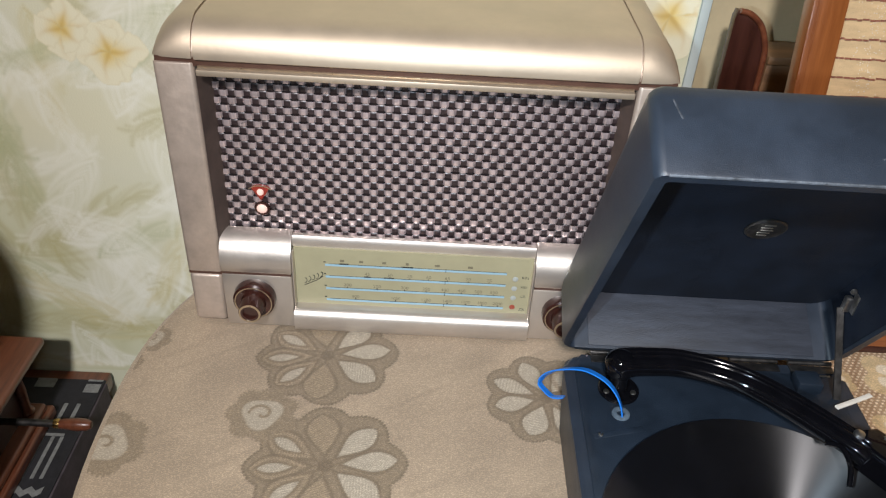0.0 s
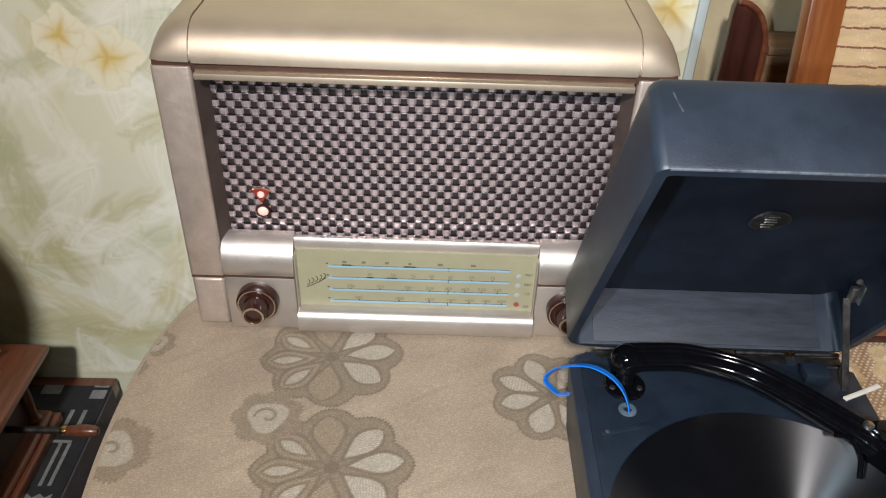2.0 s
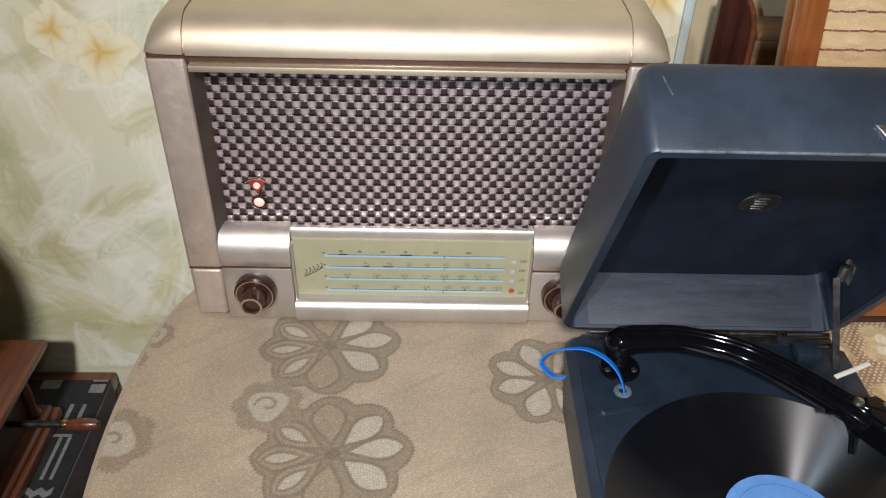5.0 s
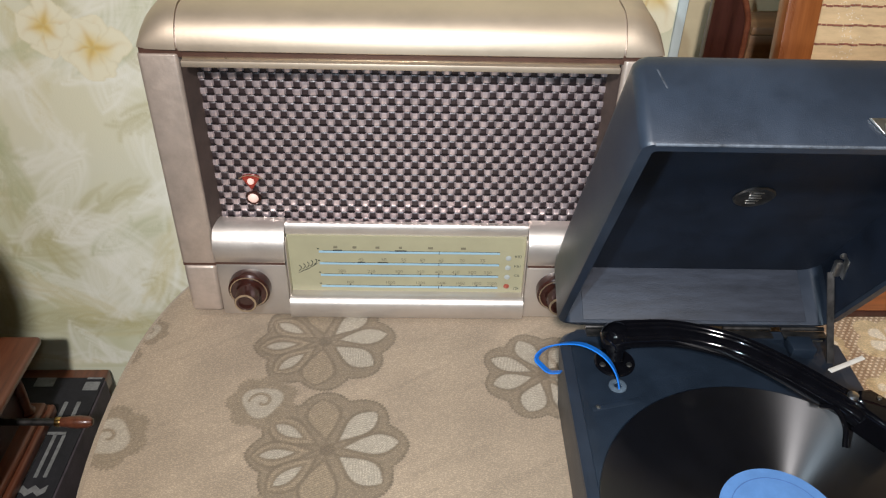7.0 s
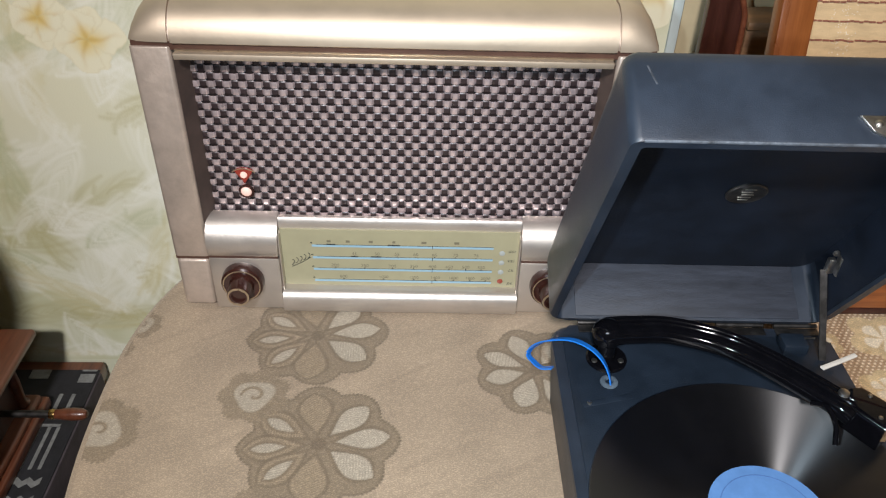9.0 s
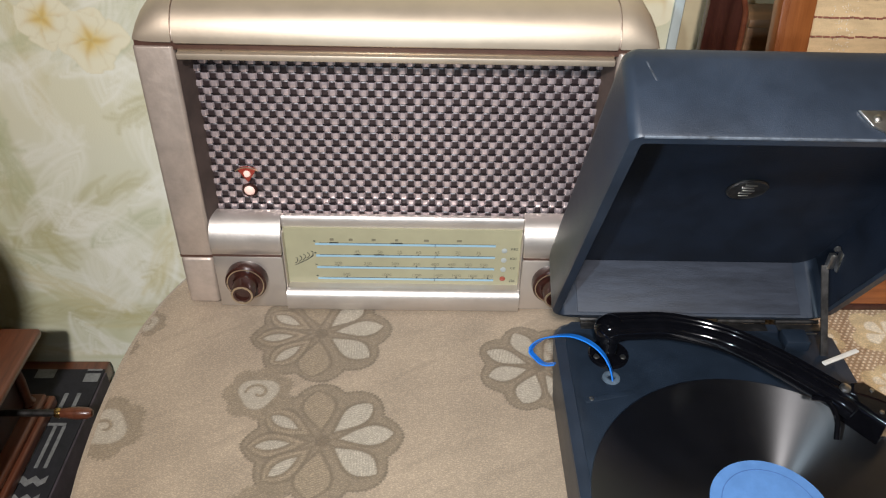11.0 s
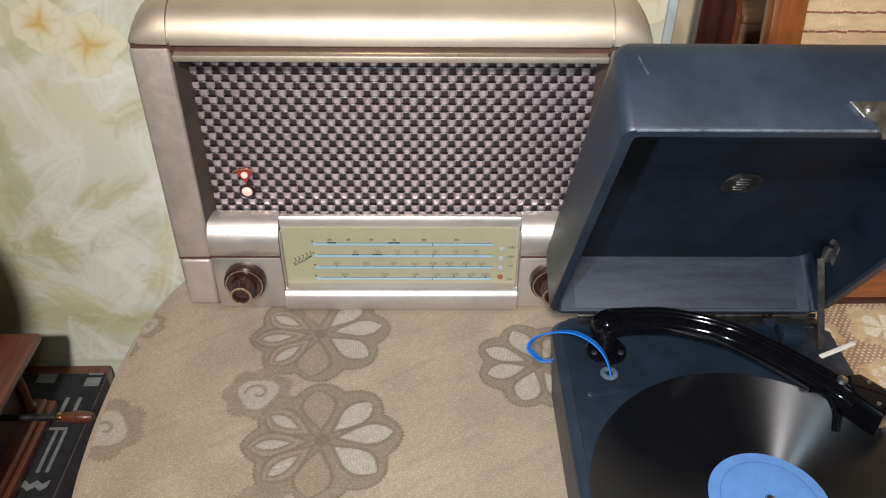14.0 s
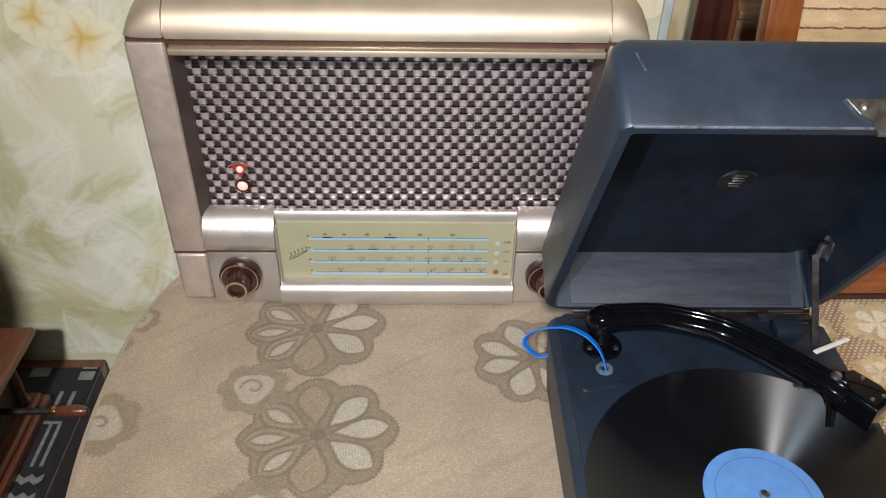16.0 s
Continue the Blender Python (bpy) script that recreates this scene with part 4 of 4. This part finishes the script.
# needle slot, eyelet and the blue plastic tie looped through it
part("speed_slot", box(-0.108, -0.064, -0.003, 0.003, 0.0, 0.0010, 0.0005), M["board"], gram, "dark speed lever plate", m=Matrix.Translation((0.0, -0.0905, GH + 0.0008)) @ pose(0, 0, 0, 0, 0, 14) @ Matrix.Translation((0.0, 0.019, 0)))
part("plate_screw", lathe([(0.0022, 0.0), (0.0020, 0.0012), (0.0, 0.0018)], 12), M["chrome"], gram, m=Matrix.Translation((-0.1035, -0.0965, GH + 0.0016)))
part("eyelet", lathe([(0.0030, 0.0006), (0.0036, 0.0024), (0.0058, 0.0028), (0.0074, 0.0020), (0.0078, 0.0008)], 28), M["clear"], gram, "cloudy plastic eyelet", m=Matrix.Translation((-0.0832, -0.0722, GH + 0.0004)))
tie_path = smooth_path([(-0.0820, -0.0755, GH + 0.001), (-0.0850, -0.0715, 0.092), (-0.0915, -0.0665, 0.103), (-0.1020, -0.0600, 0.110), (-0.1170, -0.0520, 0.111), (-0.1345, -0.0430, 0.101), (-0.1450, -0.0365, 0.087), (-0.1485, -0.0370, 0.078), (-0.1440, -0.0425, 0.075), (-0.1380, -0.0500, 0.075), (-0.1290, -0.0540, 0.079)], 8)
part("tie", sweep(tie_path, [(-0.0030, -0.0006), (0.0030, -0.0006), (0.0030, 0.0006), (-0.0030, 0.0006)], up=Vector((0.3, 0.2, 1)).normalized()), M["tie"], gram, "blue plastic cable tie")

# ---- framed straw panel behind the gramophone ----
CX0, CX1, CY, CZ = 0.3535, 0.84, -0.018, TOP + 0.0012
cab = thing("straw_panel", Matrix.Translation((0, -0.0135, CZ + 0.0046)) @ pose(0, 0, 0, -12, 0, 0) @ Matrix.Translation((0, -CY, -CZ)), "orange varnished wooden frame holding straw cloth on the table", "framed panel")
part("stile", box(CX0, CX0 + 0.033, CY, CY + 0.022, CZ, 1.24, 0.003), M["orange_wood"], cab)
part("stile", box(CX1 - 0.033, CX1, CY, CY + 0.022, CZ, 1.24, 0.003), M["orange_wood"], cab)
part("bottom_rail", box(CX0 + 0.0333, CX1 - 0.0333, CY + 0.001, CY + 0.021, CZ + 0.008, 0.835, 0.003), M["rail_wood"], cab)
part("plinth", box(CX0 + 0.0335, CX1 - 0.0335, CY + 0.003, CY + 0.019, CZ, CZ + 0.0078, 0.001), M["dark_wood"], cab)
part("top_rail", box(CX0 + 0.0333, CX1 - 0.0333, CY + 0.001, CY + 0.021, 1.20, 1.24, 0.003), M["rail_wood"], cab)
part("prop", box(0.590, 0.615, CY + 0.0225, CY + 0.034, CZ + 0.19, 1.20, 0.002), M["dark_wood"], cab, "wooden strut behind the frame")
cloth_front = part("straw_cloth", box(CX0 + 0.030, CX1 - 0.030, CY + 0.012, CY + 0.016, 0.83, 1.205, 0), M["straw"], cab, "woven straw cloth with brown stitching", smooth=False)
rnd = random.Random(7)
for k in range(19):
    z = 0.848 + 0.0178 * k
    bm = bmesh.new()
    x = CX0 + 0.034
    while x < CX1 - 0.036:
        ln = rnd.uniform(0.003, 0.0065)
        dz = rnd.uniform(-0.0006, 0.0006)
        b = box(x, x + ln, CY + 0.0108, CY + 0.0122, z + dz - 0.0008, z + dz + 0.0008, 0)
        me = bpy.data.meshes.new("tmp")
        b.to_mesh(me)
        b.free()
        bm.from_mesh(me)
        bpy.data.meshes.remove(me)
        x += ln + rnd.uniform(0.0003, 0.0014)
    part("brown_stitching", bm, M["stitch"], cloth_front, smooth=False)
# thread glints put in as pale-coloured specks, in upright bands
pts, tris = [], []
for band in range(7):
    for k in range(650):
        x, z, r = CX0 + 0.068 + 0.062 * band + rnd.gauss(0, 0.0065), rnd.uniform(0.84, 1.20), rnd.uniform(0.0004, 0.0007)
        if x > CX1 - 0.036 or x < CX0 + 0.036:
            continue
        n = len(pts)
        pts += [(x - r, CY + 0.0119, z), (x, CY + 0.0119, z - r), (x + r, CY + 0.0119, z), (x, CY + 0.0119, z + r), (x, CY + 0.0108, z)]
        tris += [(n, n + 1, n + 4), (n + 1, n + 2, n + 4), (n + 2, n + 3, n + 4), (n + 3, n, n + 4)]
me = bpy.data.meshes.new("tmp")
me.from_pydata(pts, [], tris)
bm = bmesh.new()
bm.from_mesh(me)
tagged(part("glint_threads", bm, M["pale_glint"], cloth_front, smooth=False), kind="stuff")

# dark arched case and a low brown box standing against the wall behind
hb = thing("arched_case", Matrix(), "dark cherry wooden case with arched shoulder behind the radio", "wooden case")
arch = [(0.337, CZ), (0.337, 1.048)] + [(0.338 + 0.040 * math.sin(radians(a)), 1.005 + 0.050 * math.cos(radians(a))) for a in range(0, 91, 9)] + [(0.381, 0.94), (0.381, CZ)]
part("body", prism(arch, "y", 0.190, 0.204, 0.002, 2), M["dark_wood"], hb)
edge = smooth_path([(0.340, 0.190, 1.0555), (0.352, 0.190, 1.0525), (0.367, 0.190, 1.040), (0.377, 0.190, 1.018), (0.3795, 0.190, 1.00), (0.381, 0.190, 0.95), (0.382, 0.190, 0.85), (0.382, 0.190, CZ + 0.004)], 6)
part("edge_bead", sweep(edge, circle(0.0034, 10), up=Vector((0, 1, 0))), M["red_wood"], hb, "glossy rounded edge bead")
bx = thing("brown_box", Matrix(), "dull brown wooden box beside the arched case", "box")
part("foot", box(0.334, 0.384, 0.186, 0.236, CZ, CZ + 0.010, 0.002), M["dark_wood"], hb)
part("body", box(0.386, 0.560, 0.192, 0.240, CZ, 0.996, 0.002), M["brown_wood"], bx)
part("lid", box(0.3855, 0.562, 0.190, 0.242, 0.9965, 1.006, 0.002), M["brown_wood"], bx)

# white plastic strip lying across the gramophone's edge
strip = sweep([Vector((0.1035, -0.0575, GH + 0.0075)), Vector((0.125, -0.0465, GH + 0.0058)), Vector((0.142, -0.0372, GH + 0.0038))], rounded(-0.0022, 0.0022, -0.0011, 0.0011, 0.0008, 3))
tagged(part("plastic_strip", strip, M["white_flex"], m=GM), "white plastic strip lying across the gramophone's edge", "plastic strip")

# ---- horn gramophone on a lower stand beside the table ----
SZ = 0.40
stand = thing("low_stand", Matrix.Translation((0.004, 0.010, 0)), "brown wooden stand against the papered wall", "stand")
part("top", box(-1.10, -0.486, -0.30, 0.255, SZ - 0.03, SZ, 0.005), M["red_wood"], stand)
for x in (-1.05, -0.53):
    for y in (-0.26, 0.21):
        part("leg", box(x - 0.02, x + 0.02, y - 0.02, y + 0.02, 0.0, SZ - 0.0305, 0.003), M["red_wood"], stand)
scarf = thing("woven_scarf", Matrix.Translation((0.004, 0.010, 0)), "black woven scarf with white ornament on the stand", "scarf")
part("cloth_sheet", box(-1.07, -0.4855, -0.298, 0.232, SZ + 0.0005, SZ + 0.0035, 0.001), M["scarf"], scarf)
part("side_drop", box(-0.4850, -0.4815, -0.298, 0.225, 0.20, SZ + 0.0034, 0.001), M["lit_scarf"], scarf, "plain drop, its lit grey-purple painted in")
ZZ = SZ + 0.0036


def thread(name, pts):
    part(name, flat(pts, ZZ, 0.0006), M["scarf_white"], scarf, smooth=False)


def bar(x0, x1, y0, y1):
    thread("white_bar", [(x0, y0), (x1, y0), (x1, y1), (x0, y1)])


bar(-0.512, -0.489, 0.204, 0.222)
bar(-0.512, -0.489, 0.228, 0.2315)
for x in (-0.530, -0.511):
    bar(x, x + 0.006, 0.135, 0.180)
bar(-0.540, -0.506, 0.116, 0.121)
for x in (-0.538, -0.523, -0.510):
    bar(x, x + 0.005, 0.040, 0.115)
for k in range(10):
    y = 0.020 - 0.030 * k
    xs = [-0.540 + 0.0085 * j for j in range(6)]
    top = [(x, y + (0.007 if j % 2 else 0.0)) for j, x in enumerate(xs)]
    thread("white_zigzag", top + [(x, z - 0.011) for x, z in reversed(top)])
bar(-0.590, -0.560, 0.212, 0.231)

horn = thing("horn_gramophone", Matrix.Translation((0.003, 0.006, ZZ + 0.0008)), "red-brown wooden horn gramophone with side crank on the scarf", "gramophone")
def slab(name, grow, z0, z1, bev, mtl="red_wood"):
    return part(name, box(-0.845 - grow, -0.545 + grow, -0.135 - grow, 0.150 + grow, z0, z1, bev, 3), M[mtl], horn)
slab("plinth", 0.014, 0.0, 0.018, 0.004)
slab("base_molding", 0.007, 0.0182, 0.030, 0.005)
slab("box_body", -0.012, 0.0302, 0.122, 0.003, "dark_wood")
slab("upper_molding", 0.008, 0.1222, 0.132, 0.004)
slab("top", 0.024, 0.1322, 0.146, 0.005)
for y in (-0.125, 0.135):
    part("column", lathe([(0.009, 0.0302), (0.011, 0.034), (0.007, 0.04), (0.0085, 0.075), (0.007, 0.11), (0.011, 0.116), (0.009, 0.122)], 16), M["red_wood"], horn, m=Matrix.Translation((-0.556, y, 0)))
part("inlay", box(-0.800, -0.560, -0.10, 0.115, 0.1461, 0.1472, 0.0004), M["orange_wood"], horn, "paler veneer panel")
cr = part("crank", sweep(smooth_path([(-0.565, 0.078, 0.075), (-0.53, 0.078, 0.075), (-0.477, 0.077, 0.076)], 6), circle(0.0052, 12)), M["steel"], horn, "steel winding crank")
part("crank_handle", lathe([(0.0, 0.0), (0.0062, 0.001), (0.0075, 0.012), (0.0090, 0.026), (0.0080, 0.040), (0.005, 0.046), (0, 0.047)], 20), M["red_wood"], cr, "turned wooden handle", m=Matrix.Translation((-0.479, 0.077, 0.076)) @ pose(0, 0, 0, 0, 90, 0))
part("ferrule", lathe([(0.0065, -0.004), (0.0072, 0.0), (0.0065, 0.004)], 16), M["brass"], cr, m=Matrix.Translation((-0.479, 0.077, 0.076)) @ pose(0, 0, 0, 0, 90, 0))
part("top_fitting", sweep(smooth_path([(-0.60, 0.10, 0.150), (-0.585, 0.12, 0.160), (-0.565, 0.135, 0.168)], 5), circle(0.0022, 8)), M["chrome"], horn)
part("horn_foot", lathe([(0.022, 0.147), (0.018, 0.152), (0.010, 0.156), (0.009, 0.240)], 20), M["brass"], horn, m=Matrix.Translation((-0.634, 0.06, 0)))
bell = []
for i in range(22):
    s = i / 21
    bell.append((0.009 + 0.012 * s + 0.115 * s ** 4, 0.33 * s))
part("horn_bell", lathe(bell + [(r - 0.0015, z) for r, z in reversed(bell)], 36), M["brass"], horn, "flared brass horn", m=Matrix.Translation((-0.634, 0.06, 0.235)) @ pose(0, 0, 0, 38, 0, 0))
